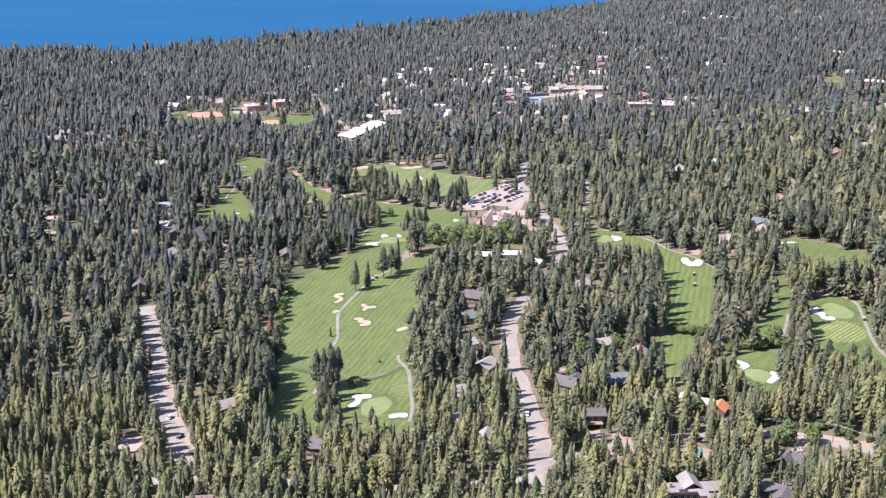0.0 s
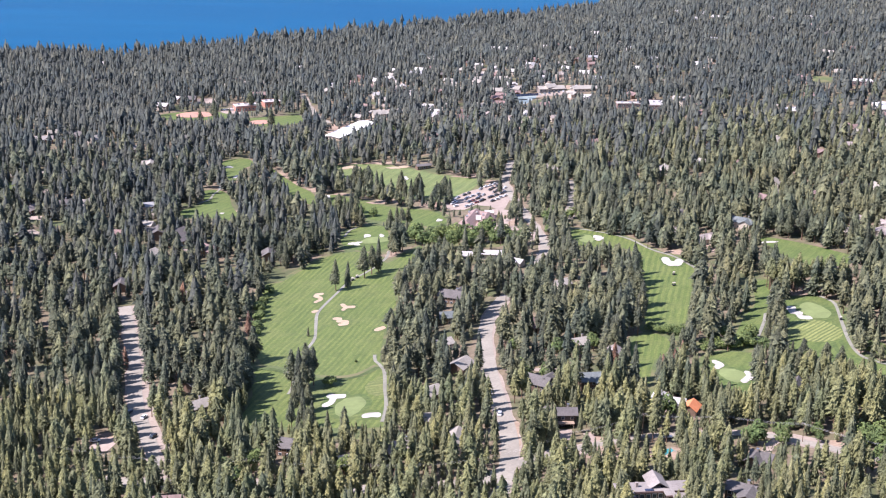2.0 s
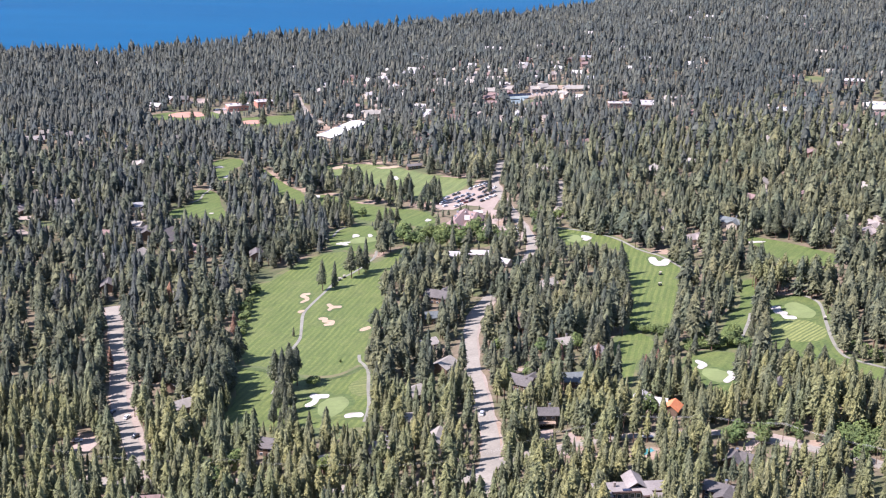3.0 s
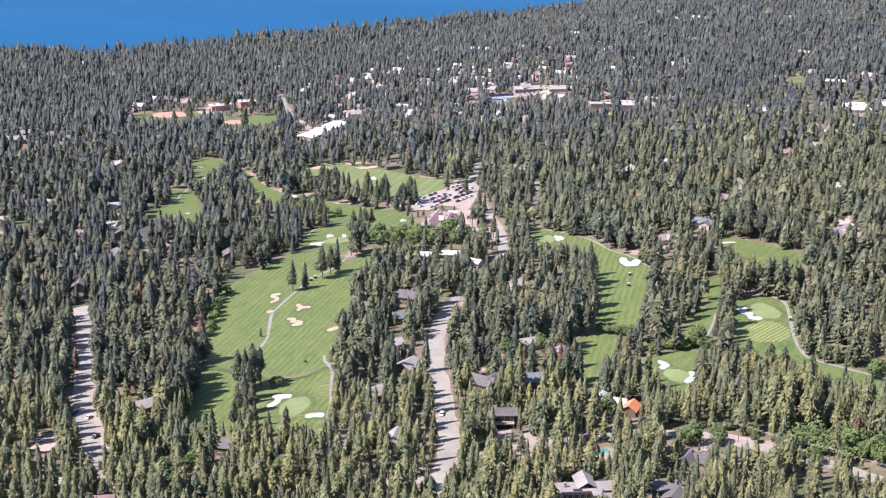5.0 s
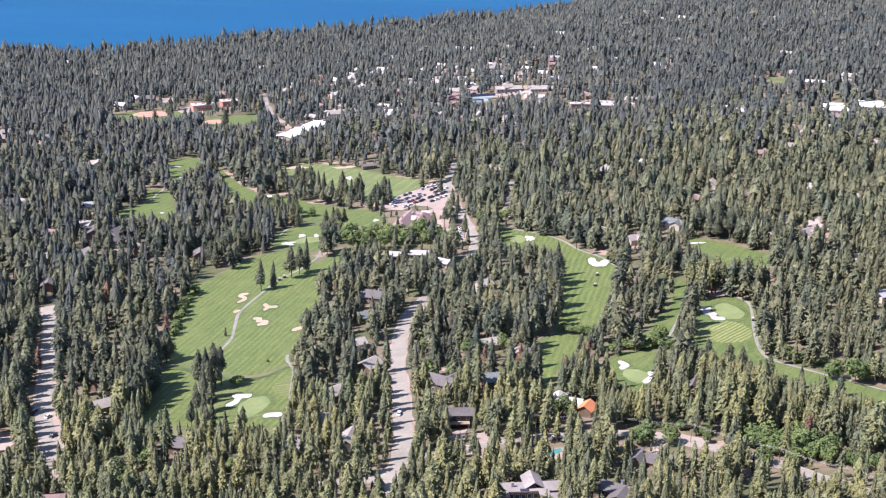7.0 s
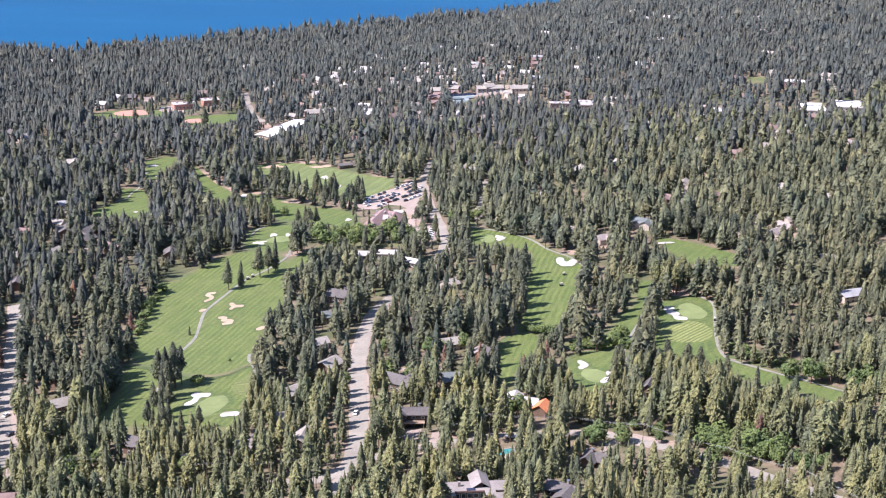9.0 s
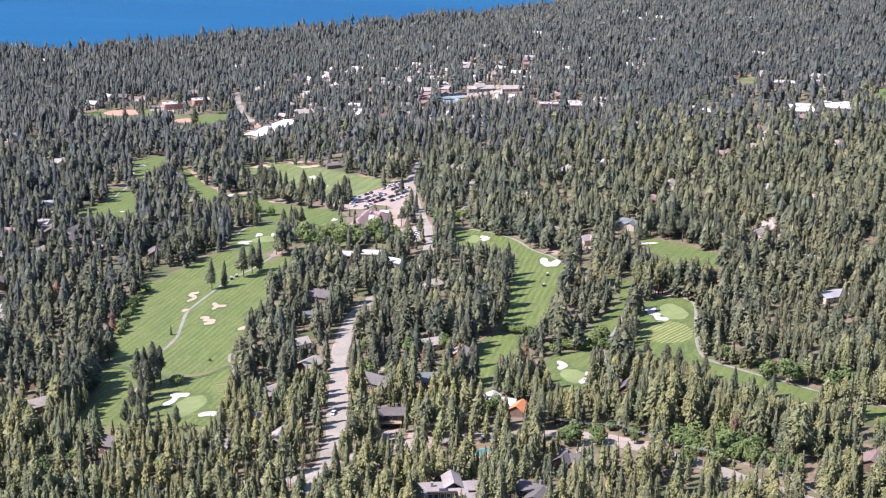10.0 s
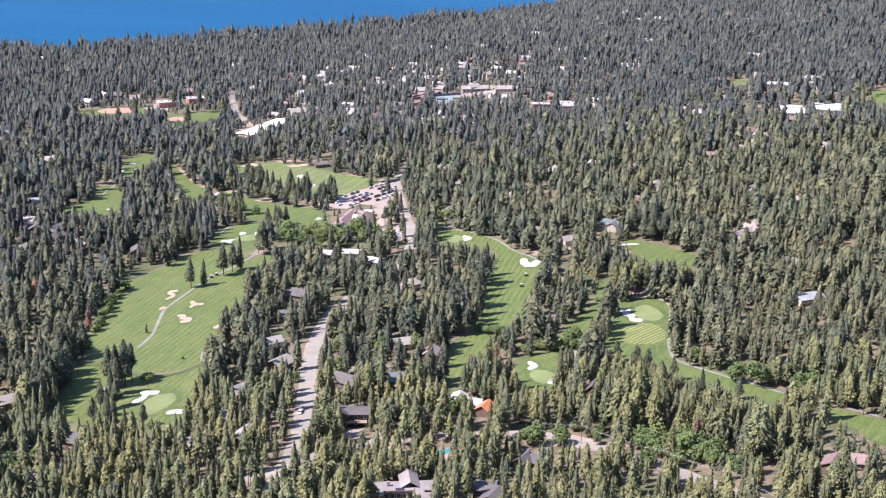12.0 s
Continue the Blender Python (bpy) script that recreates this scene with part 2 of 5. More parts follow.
LAWNS['ball_field'] = [(-350, 1357), (-331, 1387), (-291, 1391), (-275, 1384), (-268, 1360), (-285, 1346), (-310, 1342), (-330, 1345)]
LAWNS['school_field'] = [(-250, 1350), (-228, 1360), (-196, 1362), (-193, 1325), (-218, 1312), (-244, 1316)]
LAWNS['far_meadow'] = [(323, 1397), (343, 1381), (333, 1360), (318, 1366)]
MAIN_STREET = [(18, 832), (13, 805), (0, 764), (-10, 741), (-16, 719), (-20, 697), (-22, 668), (-21, 624), (-18, 584), (-15, 547), (-14, 521), (-16, 496), (-19, 474), (-22, 459)]
CLUB_STREET = [(7, 1111), (4, 1080), (0, 1045), (1, 1013), (5, 976), (9, 947), (14, 914), (18, 883), (20, 856), (18, 832)]
WEST_STREET = [(-232, 750), (-223, 719), (-215, 691), (-207, 662), (-200, 636), (-192, 603), (-183, 573), (-175, 551), (-168, 532), (-161, 512)]
CROSS_STREET = [(-205, 506), (-170, 500), (-139, 497), (-112, 491), (-84, 484), (-52, 482), (-25, 486), (-20, 492)]
CROSS_STREET_EAST = [(-20, 492), (-8, 504), (13, 514), (32, 521), (47, 524), (66, 524), (88, 520), (98, 513), (107, 507), (119, 495)]
CROSS_STREET_END = [(119, 495), (130, 486), (142, 471), (155, 455), (167, 441)]
FAR_ROAD = [(-213, 1505), (-198, 1428), (-186, 1375), (-176, 1342), (-165, 1316)]
NORTHWEST_ROAD = [(-429, 1079), (-412, 1092), (-397, 1098), (-382, 1110), (-360, 1118), (-339, 1130), (-318, 1143), (-295, 1150)]
SIDE_ROAD = [(50, 1030), (48, 985), (45, 951), (39, 912)]
EAST_ROAD = [(196, 966), (189, 939), (184, 919)]
PATH_A = [(-116, 660), (-113, 680), (-115, 705), (-116, 726), (-113, 744), (-109, 761), (-102, 789), (-92, 809), (-83, 836), (-82, 853)]
PATH_B = [(-70, 556), (-69, 575), (-71, 598), (-73, 627), (-78, 640), (-79, 650)]
PATH_C = [(161, 715), (167, 700), (165, 679), (159, 642), (157, 616), (160, 605), (170, 592), (178, 582), (186, 573), (193, 564), (201, 555), (215, 542), (226, 530), (239, 517)]
PATH_G = [(128, 686), (124.5, 673), (118.5, 655), (113, 638), (110.5, 625), (109.5, 610)]
PATH_D = [(30, 896), (38, 891), (56, 877), (74, 856), (86, 826), (98, 806), (106, 780)]
PATH_E = [(-236, 1000), (-229, 1014), (-229, 1030), (-227, 1045), (-230, 1068)]
PATH_F = [(-115, 893), (-112, 911), (-107, 919)]
PATH_H = [(-121, 631), (-119, 622), (-116, 611), (-117, 597)]
BUNKERS = [(-118, 729, 2.0, 3.2), (-99, 894, 2.7, 4.5), (-89, 893, 1.9, 4.4), (-106, 875, 4.7, 4.4), (-139, 1011, 3.6, 7.3), (-50, 928, 2.4, 3.9), (-80, 1066, 3.7, 5.1), (-66, 1032, 2.2, 5.7), (-87, 1106, 8.7, 5.3), (-128, 1113, 8.7, 6.5), (56, 860, 4.4, 5.6), (56, 835, 2.1, 5.3), (160, 827, 5.5, 2.6), (-233, 1127, 4.5, 4.4), (-221, 1090, 2.4, 5.2), (-233, 1099, 1.9, 3.1), (-212, 970, 1.7, 2.5)]
WARM = [0, 8, 9]
SANDS = [(1, 1.16, [[(-117.4, 762.5), (-120.6, 761.8), (-121.1, 758.8), (-117.4, 754.6), (-117.1, 751.2), (-119.6, 746.7)]]), (1, 1.22, [[(-103.4, 739.7), (-100.8, 734.3), (-96.5, 734.8)], [(-100.8, 734.3), (-102.0, 730.2)]]), (1, 1.16, [[(-105.6, 713.9), (-102.4, 713.2), (-103.1, 708.8), (-98.1, 707.5), (-97.8, 703.5), (-101.6, 702.6)]]), (1, 1.46, [[(-80.6, 690.7), (-77.3, 693.9)]]), (0, 1.52, [[(-90.4, 591.0), (-94.6, 590.7), (-97.1, 592.0)], [(-95.1, 589.3), (-95.4, 582.8), (-97.9, 579.6)]]), (0, 1.46, [[(-78.5, 563.7), (-75.5, 565.0), (-72.4, 564.2)]]), (0, 1.59, [[(140.9, 692.3), (144.0, 692.8)], [(143.1, 691.2), (141.4, 685.4), (145.3, 682.7)], [(144.0, 679.0), (144.1, 675.3), (148.0, 673.9)]]), (0, 1.46, [[(99.8, 595.8), (100.2, 592.6), (100.2, 588.3)], [(99.2, 589.5), (96.0, 584.3)]]), (0, 1.46, [[(87.7, 613.6), (90.1, 608.8)], [(89.7, 608.3), (87.5, 605.3)]]), (0, 2.5, [[(91.4, 801.5), (91.0, 795.5), (93.5, 791.5)], [(92.5, 791.0), (97.0, 790.5)], [(97.0, 791.5), (98.8, 795.5)]])]
CLUB = (-24, 914)
GREENS = [(-86, 577, 6.9, 13.1), (-93, 882, 8.6, 8.8), (48, 860, 4.5, 11.2), (93, 594, 5.7, 10.0), (154, 686, 7.5, 13.4)]
APPROACH = (143, 655, 11.7, 15.2)
NORTHWEST_HOMES = [(-419, 1251, 1, 80), (-318, 984, 1, 110), (-313, 1116, 1, 35), (-298, 1120, 1, 140), (-261, 963, 1, 110), (-245, 903, 0, 140), (-239, 852, 1, 110), (-230, 899, 0, 110), (-261, 844, 1, 80), (-201, 856, 3, 0), (-160, 844, 0, 140), (-190, 756, 1, 60), (-242, 783, 0, 140), (-373, 1223, 1, 110)]
LAKE_ROAD_HOMES = [(-354, 1370, 0, 0), (-347, 1401, 2, 20), (-342, 1452, 2, 0), (-327, 1446, 0, 35), (-177, 1520, 2, 60), (-182, 1480, 1, 140), (-161, 1545, 3, 20), (-116, 1332, 1, 60), (-101, 1344, 1, 80), (-135, 1377, 3, 0), (-127, 1452, 2, 80), (-395, 1633, 1, 20), (-261, 1564, 1, 0), (-282, 1552, 1, 110), (-310, 1544, 2, 20), (-493, 1703, 2, 60), (-534, 1745, 2, 35), (-239, 1688, 2, 20)]
VILLAGE_HOMES = [(-115, 1629, 2, 140), (-116, 1554, 2, 140), (-95, 1592, 2, 60), (-83, 1616, 2, 20), (-99, 1498, 2, 140), (-103, 1468, 0, 140), (-59, 1454, 3, 0), (-45, 1488, 1, 20), (-34, 1299, 3, 80), (-102, 1232, 3, 80), (-69, 1197, 3, 60), (-59, 1215, 3, 20), (-47, 1168, 3, 20), (-17, 1497, 1, 0), (-22, 1423, 0, 140), (-135, 1551, 2, 0), (-36, 1604, 1, 20), (-59, 1306, 2, 140), (-138, 1324, 1, 20), (-64, 1738, 1, 20)]
SHOP_STREET = [(12, 1756, 2, 140), (21, 1762, 2, 20), (35, 1770, 2, 35), (5, 1428, 1, 35), (23, 1439, 1, 20), (59, 1431, 1, 80), (85, 1416, 2, 110), (48, 1590, 2, 110), (27, 1560, 2, 20), (42, 1622, 0, 20), (103, 1609, 3, 110), (103, 1501, 2, 20), (78, 1148, 3, 60), (70, 1137, 3, 35), (91, 1154, 3, 0), (72, 1718, 0, 35), (118, 1600, 3, 60), (56, 1525, 0, 20), (86, 1552, 2, 20), (14, 1503, 1, 35)]
HILL_HOMES = [(162, 1724, 1, 0), (165, 1642, 1, 35), (268, 1656, 1, 35), (280, 1971, 2, 140), (301, 1924, 2, 80), (284, 1861, 2, 80), (311, 1865, 2, 0), (367, 1779, 2, 80), (418, 1784, 2, 110), (408, 1746, 2, 110), (432, 1664, 2, 35), (366, 1492, 1, 0), (185, 1564, 2, 35), (228, 1493, 2, 35), (196, 1221, 3, 140), (184, 1233, 3, 35), (279, 1484, 0, 60), (232, 1751, 2, 110), (159, 1511, 2, 35), (145, 1834, 2, 20)]
EAST_HOMES = [(324, 1139, 1, 60), (293, 1130, 3, 60), (194, 969, 1, 110), (157, 1039, 1, 0), (246, 760, 1, 35), (281, 900, 1, 0), (213, 924, 3, 110), (121, 1029, 1, 35), (95, 980, 0, 140), (34, 1052, 1, 60), (82, 1060, 3, 0), (115, 892, 0, 80), (260, 938, 1, 140), (227, 1102, 1, 60), (309, 978, 3, 35), (176, 1107, 3, 60), (23, 750, 1, 80)]

import collections

# ---- ground ----
def shore(x):
    """How far off the lake begins: the bank runs away from the eye towards the right."""
    a = np.clip(x, -1200, 700) / 500.0
    bay = 170 * np.clip((-612 - np.asarray(x, float)) / 50.0, 0, 1)      # the bank draws in beyond the last wooded point
    return 2164 + 373 * a + 25 * a ** 2 + 0.027 * (np.clip(x, -1200, 700) + 150) - bay


def ground_z(x, y):
    """The lie of the land: a hillside that falls to a golf course and on to the lake, and rises to the right."""
    a, b = np.clip(x, -950, 950) / 500.0, (np.clip(y, 250, 2350) - 900) / 500.0
    z = -1.349 - 21.218 * b + 8.137 * b ** 2 - 4.132 * b ** 3 + 38.001 * a + 0.571 * a * b + 4.620 * a * b ** 2 + 12.045 * a ** 2 + 5.710 * a ** 2 * b - 9.595 * a ** 3
    z = z + 7.0 * np.exp(-((np.asarray(x, float) - 52) / 60.0) ** 2 - ((np.asarray(y, float) - 433) / 32.0) ** 2)      # a knoll on the near slope
    off = np.asarray(y, float) - shore(x)          # metres beyond the water's edge
    z = np.maximum(z, LAKE_Z + 2 + 0.02 * np.maximum(-off - 30, 0))
    s = np.clip((off + 30) / 90.0, 0, 1)
    s = s * s * (3 - 2 * s)
    return z * (1 - s) + (LAKE_Z - 6) * s


def tag_set(ob, label, category):
    return tagged(ob, label, category, kind="structure")


def mesh_of(name, verts, faces, mats, smooth=False):
    me = bpy.data.meshes.new(name)
    me.from_pydata([tuple(v) for v in verts], [], [tuple(f) for f in faces])
    for m in mats:
        me.materials.append(m)
    if smooth:
        me.shade_smooth()
    return me


def sheet(name, xs, ys, mat, height):
    gx, gy = np.meshgrid(xs, ys)
    gz = height(gx, gy)
    v = np.stack([gx, gy, gz], -1).reshape(-1, 3)
    w = len(xs)
    f = [(j * w + i, j * w + i + 1, (j + 1) * w + i + 1, (j + 1) * w + i) for j in range(len(ys) - 1) for i in range(w - 1)]
    return new(name, mesh_of(name, v, f, [mat], True))


xs = np.concatenate([np.arange(-4500, -900, 200), np.arange(-900, 900, 15), np.arange(900, 4501, 200)])
ys = np.concatenate([np.arange(-1500, 250, 125), np.arange(250, 2400, 15), np.arange(2400, 4950, 150)])
tag_set(sheet("ground", xs, ys, M["floor"], ground_z), "brown forest floor of needles and dry earth", "ground")
tag_set(sheet("water", np.arange(-4500, 4501, 500), np.arange(1300, 4950, 364), M["water"], lambda x, y: np.full_like(x, LAKE_Z, dtype=float)),
        "deep blue mountain lake with faint ripples", "lake")


def curve_through(pts, step, closed=False):
    """Points every so many metres on a smooth curve through the given ones."""
    p = [np.array(q, float) for q in pts]
    n, out = len(p), []
    for i in range(n if closed else n - 1):
        a, b, c, d = (p[(i + k) % n] if closed else p[min(max(i + k, 0), n - 1)] for k in (-1, 0, 1, 2))
        m = max(1, int(np.linalg.norm(c - b) / step))
        for k in range(m):
            t = k / m
            out.append(0.5 * (2 * b + (c - a) * t + (2 * a - 5 * b + 4 * c - d) * t * t + (3 * b - a - 3 * c + d) * t ** 3))
    return np.array(out if closed else out + [p[-1]])


def inside(poly, x, y):
    px, py = np.array(poly, float).T
    qx, qy = np.roll(px, -1), np.roll(py, -1)
    hit = np.zeros(np.shape(x), bool)
    for a, b, c, d in zip(px, py, qx, qy):
        if b != d:
            hit ^= ((b > y) != (d > y)) & (x < (c - a) * (y - b) / (d - b) + a)
    return hit


def draped(name, outline, mat, lift, cell=7.0):
    """A patch of ground cover that follows the land."""
    e = [Vector(q) for q in outline]
    lo, hi = np.min(outline, 0), np.max(outline, 0)
    gx, gy = np.meshgrid(np.arange(lo[0] + cell / 2, hi[0], cell), np.arange(lo[1] + cell / 2, hi[1], cell))
    gx, gy = gx.ravel(), gy.ravel()
    keep = inside(outline, gx, gy)
    v = e + [Vector(q) for q in zip(gx[keep], gy[keep])]
    n = len(e)
    v2, _, f2, *_ = geometry.delaunay_2d_cdt(v, [(i, (i + 1) % n) for i in range(n)], [], 1, 0.01)
    p = np.array([(q.x, q.y) for q in v2])
    z = ground_z(p[:, 0], p[:, 1]) + lift
    return new(name, mesh_of(name, np.c_[p, z], f2, [mat], True))


def ribbon(name, pts, width, mat, lift, offset=0.0, ragged=0.0):
    c = curve_through(pts, 5.0)
    d = np.gradient(c, axis=0)
    d /= np.linalg.norm(d, axis=1)[:, None]
    nrm = np.c_[-d[:, 1], d[:, 0]]
    v = []
    for k, (q, m) in enumerate(zip(c, nrm)):
        for s in (-0.5, -0.17, 0.17, 0.5):
            wob = ragged * noise.noise((k * 0.37, s * 9, width)) if abs(s) > 0.4 else 0
            a = q + m * (offset + s * (width + wob))
            v.append((a[0], a[1], float(ground_z(a[0], a[1])) + lift))
    f = [(4 * k + i, 4 * k + i + 1, 4 * k + i + 5, 4 * k + i + 4) for k in range(len(c) - 1) for i in range(3)]
    return new(name, mesh_of(name, v, f, [mat], True))


def blob(x, y, rx, ry, seed, wob=0.22, lobes=3):
    out = []
    for k in range(28):
        a = k / 28 * math.tau
        r = 1 + wob * math.sin(lobes * a + seed) + 0.55 * wob * math.sin((lobes + 1) * a + 2.3 * seed) + 0.35 * wob * math.sin((2 * lobes + 3) * a + 4.1 * seed)
        out.append((x + rx * r * math.cos(a), y + ry * r * math.sin(a)))
    return out


LAWN_MAT = {"double_fairway": "fairway", "east_fairway": "fairway_b", "driving_range": "range", "east_fairway_end": "fairway_b", "round_green": "rough", "far_meadow": "long_grass"}
for k, (name, pts) in enumerate(LAWNS.items()):
    o = curve_through(pts, 6.0, True)
    ob = draped("lawn", o, M[LAWN_MAT.get(name, "rough")], 0.10)
    tag_set(ob, "mown green " + name.replace("_", " ") + " turf between the pines", "lawn")
def apron(o, grow=4.0, down=26.0):
    """The outline of the longer grass round a lawn, which runs on down the slope towards the near trees."""
    n = np.roll(o, -1, 0) - np.roll(o, 1, 0)
    n = np.c_[n[:, 1], -n[:, 0]] / np.maximum(np.linalg.norm(n, axis=1), 1e-6)[:, None]
    area = (o[:, 0] * np.roll(o[:, 1], -1) - np.roll(o[:, 0], -1) * o[:, 1]).sum()
    n *= 1 if area > 0 else -1
    d = -o / np.linalg.norm(o, axis=1)[:, None]
    return o + n * grow + d * (down * np.maximum((n * d).sum(1), 0))[:, None]


for k, (name, pts) in enumerate(LAWNS.items()):
    if name in ("corner_fairway", "far_field", "far_meadow", "west_green", "west_tee", "creek_fairway_end", "ball_field", "school_field", "far_east_fairway"):
        continue
    o = apron(curve_through(pts, 9.0, True), down=10 if name in ("double_fairway", "driving_range", "upper_green", "creek_fairway") else 24)
    tag_set(draped("lawn", o, M["long_grass"], 0.03 + 0.003 * k, 9), "longer unmown grass round a fairway", "lawn")
for k, (x, y, rx, ry) in enumerate(GREENS):
    ob = draped("lawn", blob(x, y, rx * 1.4, ry * 1.3, k, 0.08, 2), M["collar"], 0.16, 3)
    tag_set(ob, "collar of darker mown turf round a green", "lawn")
    tag_set(draped("lawn", blob(x, y, rx, ry, k, 0.10, 2), M["green"], 0.22, 3), "pale close-mown putting green", "putting green")
x, y, rx, ry = APPROACH
tag_set(draped("lawn", blob(x + 1.5, y - 2, rx * 1.22, ry * 1.25, 2, 0.05, 2), lawn_mat("approach_turf", (0.115, 0.150, 0.046), (0.230, 0.250, 0.088), 42, 2.5), 0.18, 3), "striped pale approach turf before a green", "lawn")
for k, (x, y, rx, ry) in enumerate(BUNKERS):
    warm = k in WARM
    o = curve_through(blob(x, y, rx * 0.92, ry * 0.92, k * 1.7, 0.30 if min(rx, ry) > 3 else 0.16, 2 + k % 2), 2.0, True)
    tagged(draped("sand_bunker", o, M["warm_sand" if warm else "sand"], 0.26, 2.5), ("warm tan" if warm else "bright white") + " sand bunker sunk in the turf", "bunker", group="bunkers", kind="structure")



def lobed(name, strokes, r, mat, lift, cell=0.8):
    """A patch with lobes and necks: all ground within a reach of some strokes, its rim smoothed."""
    p = np.array([q for s in strokes for q in s], float)
    lo, hi = p.min(0) - 2.6 * r, p.max(0) + 2.6 * r
    gx, gy = np.meshgrid(np.arange(lo[0], hi[0], cell), np.arange(lo[1], hi[1], cell * 1.6))
    d = np.full(gx.shape, 1e9)
    for s in strokes:
        for (ax, ay), (bx, by) in zip(s, s[1:]):
            t = np.clip(((gx - ax) * (bx - ax) + 0.25 * (gy - ay) * (by - ay)) / ((bx - ax) ** 2 + 0.25 * (by - ay) ** 2 + 1e-6), 0, 1)
            d = np.minimum(d, np.hypot(gx - ax - t * (bx - ax), 0.5 * (gy - ay - t * (by - ay))))
    on = d < r
    ids, verts, faces = {}, [], []
    for j, i in zip(*np.where(on[:-1, :-1])):
        face = []
        for q in ((j, i), (j, i + 1), (j + 1, i + 1), (j + 1, i)):
            if q not in ids:
                ids[q] = len(verts)
                verts.append([gx[q], gy[q]])
            face.append(ids[q])
        faces.append(face)
    verts = np.array(verts)
    count = collections.Counter(tuple(sorted((f[k], f[(k + 1) % 4]))) for f in faces for k in range(4))
    rim = collections.defaultdict(list)
    for (a, b), c in count.items():
        if c == 1:
            rim[a].append(b)
            rim[b].append(a)
    for _ in range(4):
        verts = np.array([0.4 * v + 0.6 * verts[rim[k]].mean(0) if k in rim else v for k, v in enumerate(verts)])
    return new(name, mesh_of(name, np.c_[verts, ground_z(verts[:, 0], verts[:, 1]) + lift], faces, [mat], True))


for warm, r, strokes in SANDS:
    tag_set(lobed("lawn", strokes, r + 1.5, M["collar"], 0.155, 0.8), "darker rough turf round a bunker", "lawn")
    tagged(lobed("sand_bunker", strokes, r, M["warm_sand" if warm else "sand"], 0.26, 0.5), ("warm tan" if warm else "bright white") + " lobed sand bunker sunk in the turf", "bunker", group="bunkers", kind="structure")
ROADS = [("MAIN", MAIN_STREET[3:-2], 7.6), ("UPPER", MAIN_STREET[:4], 6.6), ("LOWER", MAIN_STREET[-3:], 6.0), ("CLUB", CLUB_STREET, 5.6), ("WEST", WEST_STREET[:9], 7.3), ("WEST_LOW", WEST_STREET[8:], 5.5), ("CROSS", CROSS_STREET, 7.0), ("CROSS_E", CROSS_STREET_EAST[:6], 5.0), ("CROSS_E2", CROSS_STREET_EAST[5:], 5.0),
         ("CROSS_EE", CROSS_STREET_END, 6.5), ("FAR", FAR_ROAD, 6.0), ("SIDE", SIDE_ROAD, 6.0), ("EAST", EAST_ROAD, 6.0), ("NORTHWEST", NORTHWEST_ROAD, 6.5)]
for k, (nm, pts, w) in enumerate(ROADS):
    wide, aside = (w + 4.2, 1.6) if nm == "WEST" else (w + 1.4, 0.4)
    tag_set(ribbon("pavement", pts, wide, M["shoulder"], 0.08, aside, 3.2), "pale gravel shoulder along a street", "road shoulder")
    tag_set(ribbon("road", pts, w, M["asphalt"], 0.14 + 0.012 * k), "worn pale grey asphalt street", "road")
for k, off in enumerate((-4.0, -8.0)):
    tag_set(ribbon("lawn", PATH_C[1:6], 2.2, M["collar"], 0.13 + 0.01 * k, off, 0.8), "darker mowing ring beside the cart path", "lawn")
for k, pts in enumerate((PATH_A, PATH_B, PATH_C, PATH_D, PATH_E, PATH_F, PATH_G, PATH_H)):
    tag_set(ribbon("path", pts, 1.75, M["path"], 0.20 + 0.01 * k, 0, 0.5), "pale concrete cart path winding over the turf", "path")
tag_set(draped("lawn", blob(-103, 590, 8, 17, 2, 0.16, 3), M["dry_turf"], 0.135, 4), "dry yellowish rough beside a green", "lawn")
tag_set(draped("lawn", blob(-74, 603, 6, 14, 4, 0.12, 3), M["dry_turf"], 0.137, 4), "dry yellowish rough beside a green", "lawn")
tag_set(ribbon("creek_bank", [(-142, 639), (-130, 636), (-120, 629), (-106, 619), (-95, 617), (-85, 621), (-76, 633)], 6.0, M["long_grass"], 0.19, 0, 3.0), "pale uncut grass along a ditch", "ditch")
tag_set(ribbon("creek_bank", [(-142, 637), (-130, 634), (-120, 627), (-106, 617), (-95, 615), (-85, 619), (-76, 631)], 3.4, M["reeds"], 0.21, 0, 2.4), "dark reedy ditch across the fairway", "ditch")
tag_set(ribbon("creek_bank", [(68, 664), (76, 661), (84, 668)], 4.0, M["reeds"], 0.21, 0, 2.4), "dark reedy ditch across the fairway", "ditch")
tag_set(ribbon("gravel_track", [(-178, 545), (-166, 528), (-158, 508), (-154, 490)], 3.6, M["shoulder"], 0.12, 0, 1.0), "pale gravel footway beside the street", "footway")
EARTH = [blob(-69, 699, 2.5, 12, 1), blob(-80, 846, 4, 8, 2), blob(-86, 990, 22, 7, 3), blob(-57, 975, 8, 8, 5), blob(-185, 1092, 10, 12, 4), blob(100, 818, 6, 5, 6), blob(157, 724, 22, 7, 7), blob(160, 612, 4, 8, 8), blob(-115, 602, 7, 7, 9), blob(202, 776, 2.5, 5, 1), blob(-237, 1032, 5, 9, 2), blob(-200, 972, 4, 7, 3), blob(27, 527, 9, 5, 2), blob(-15, 900, 10, 12, 3)]
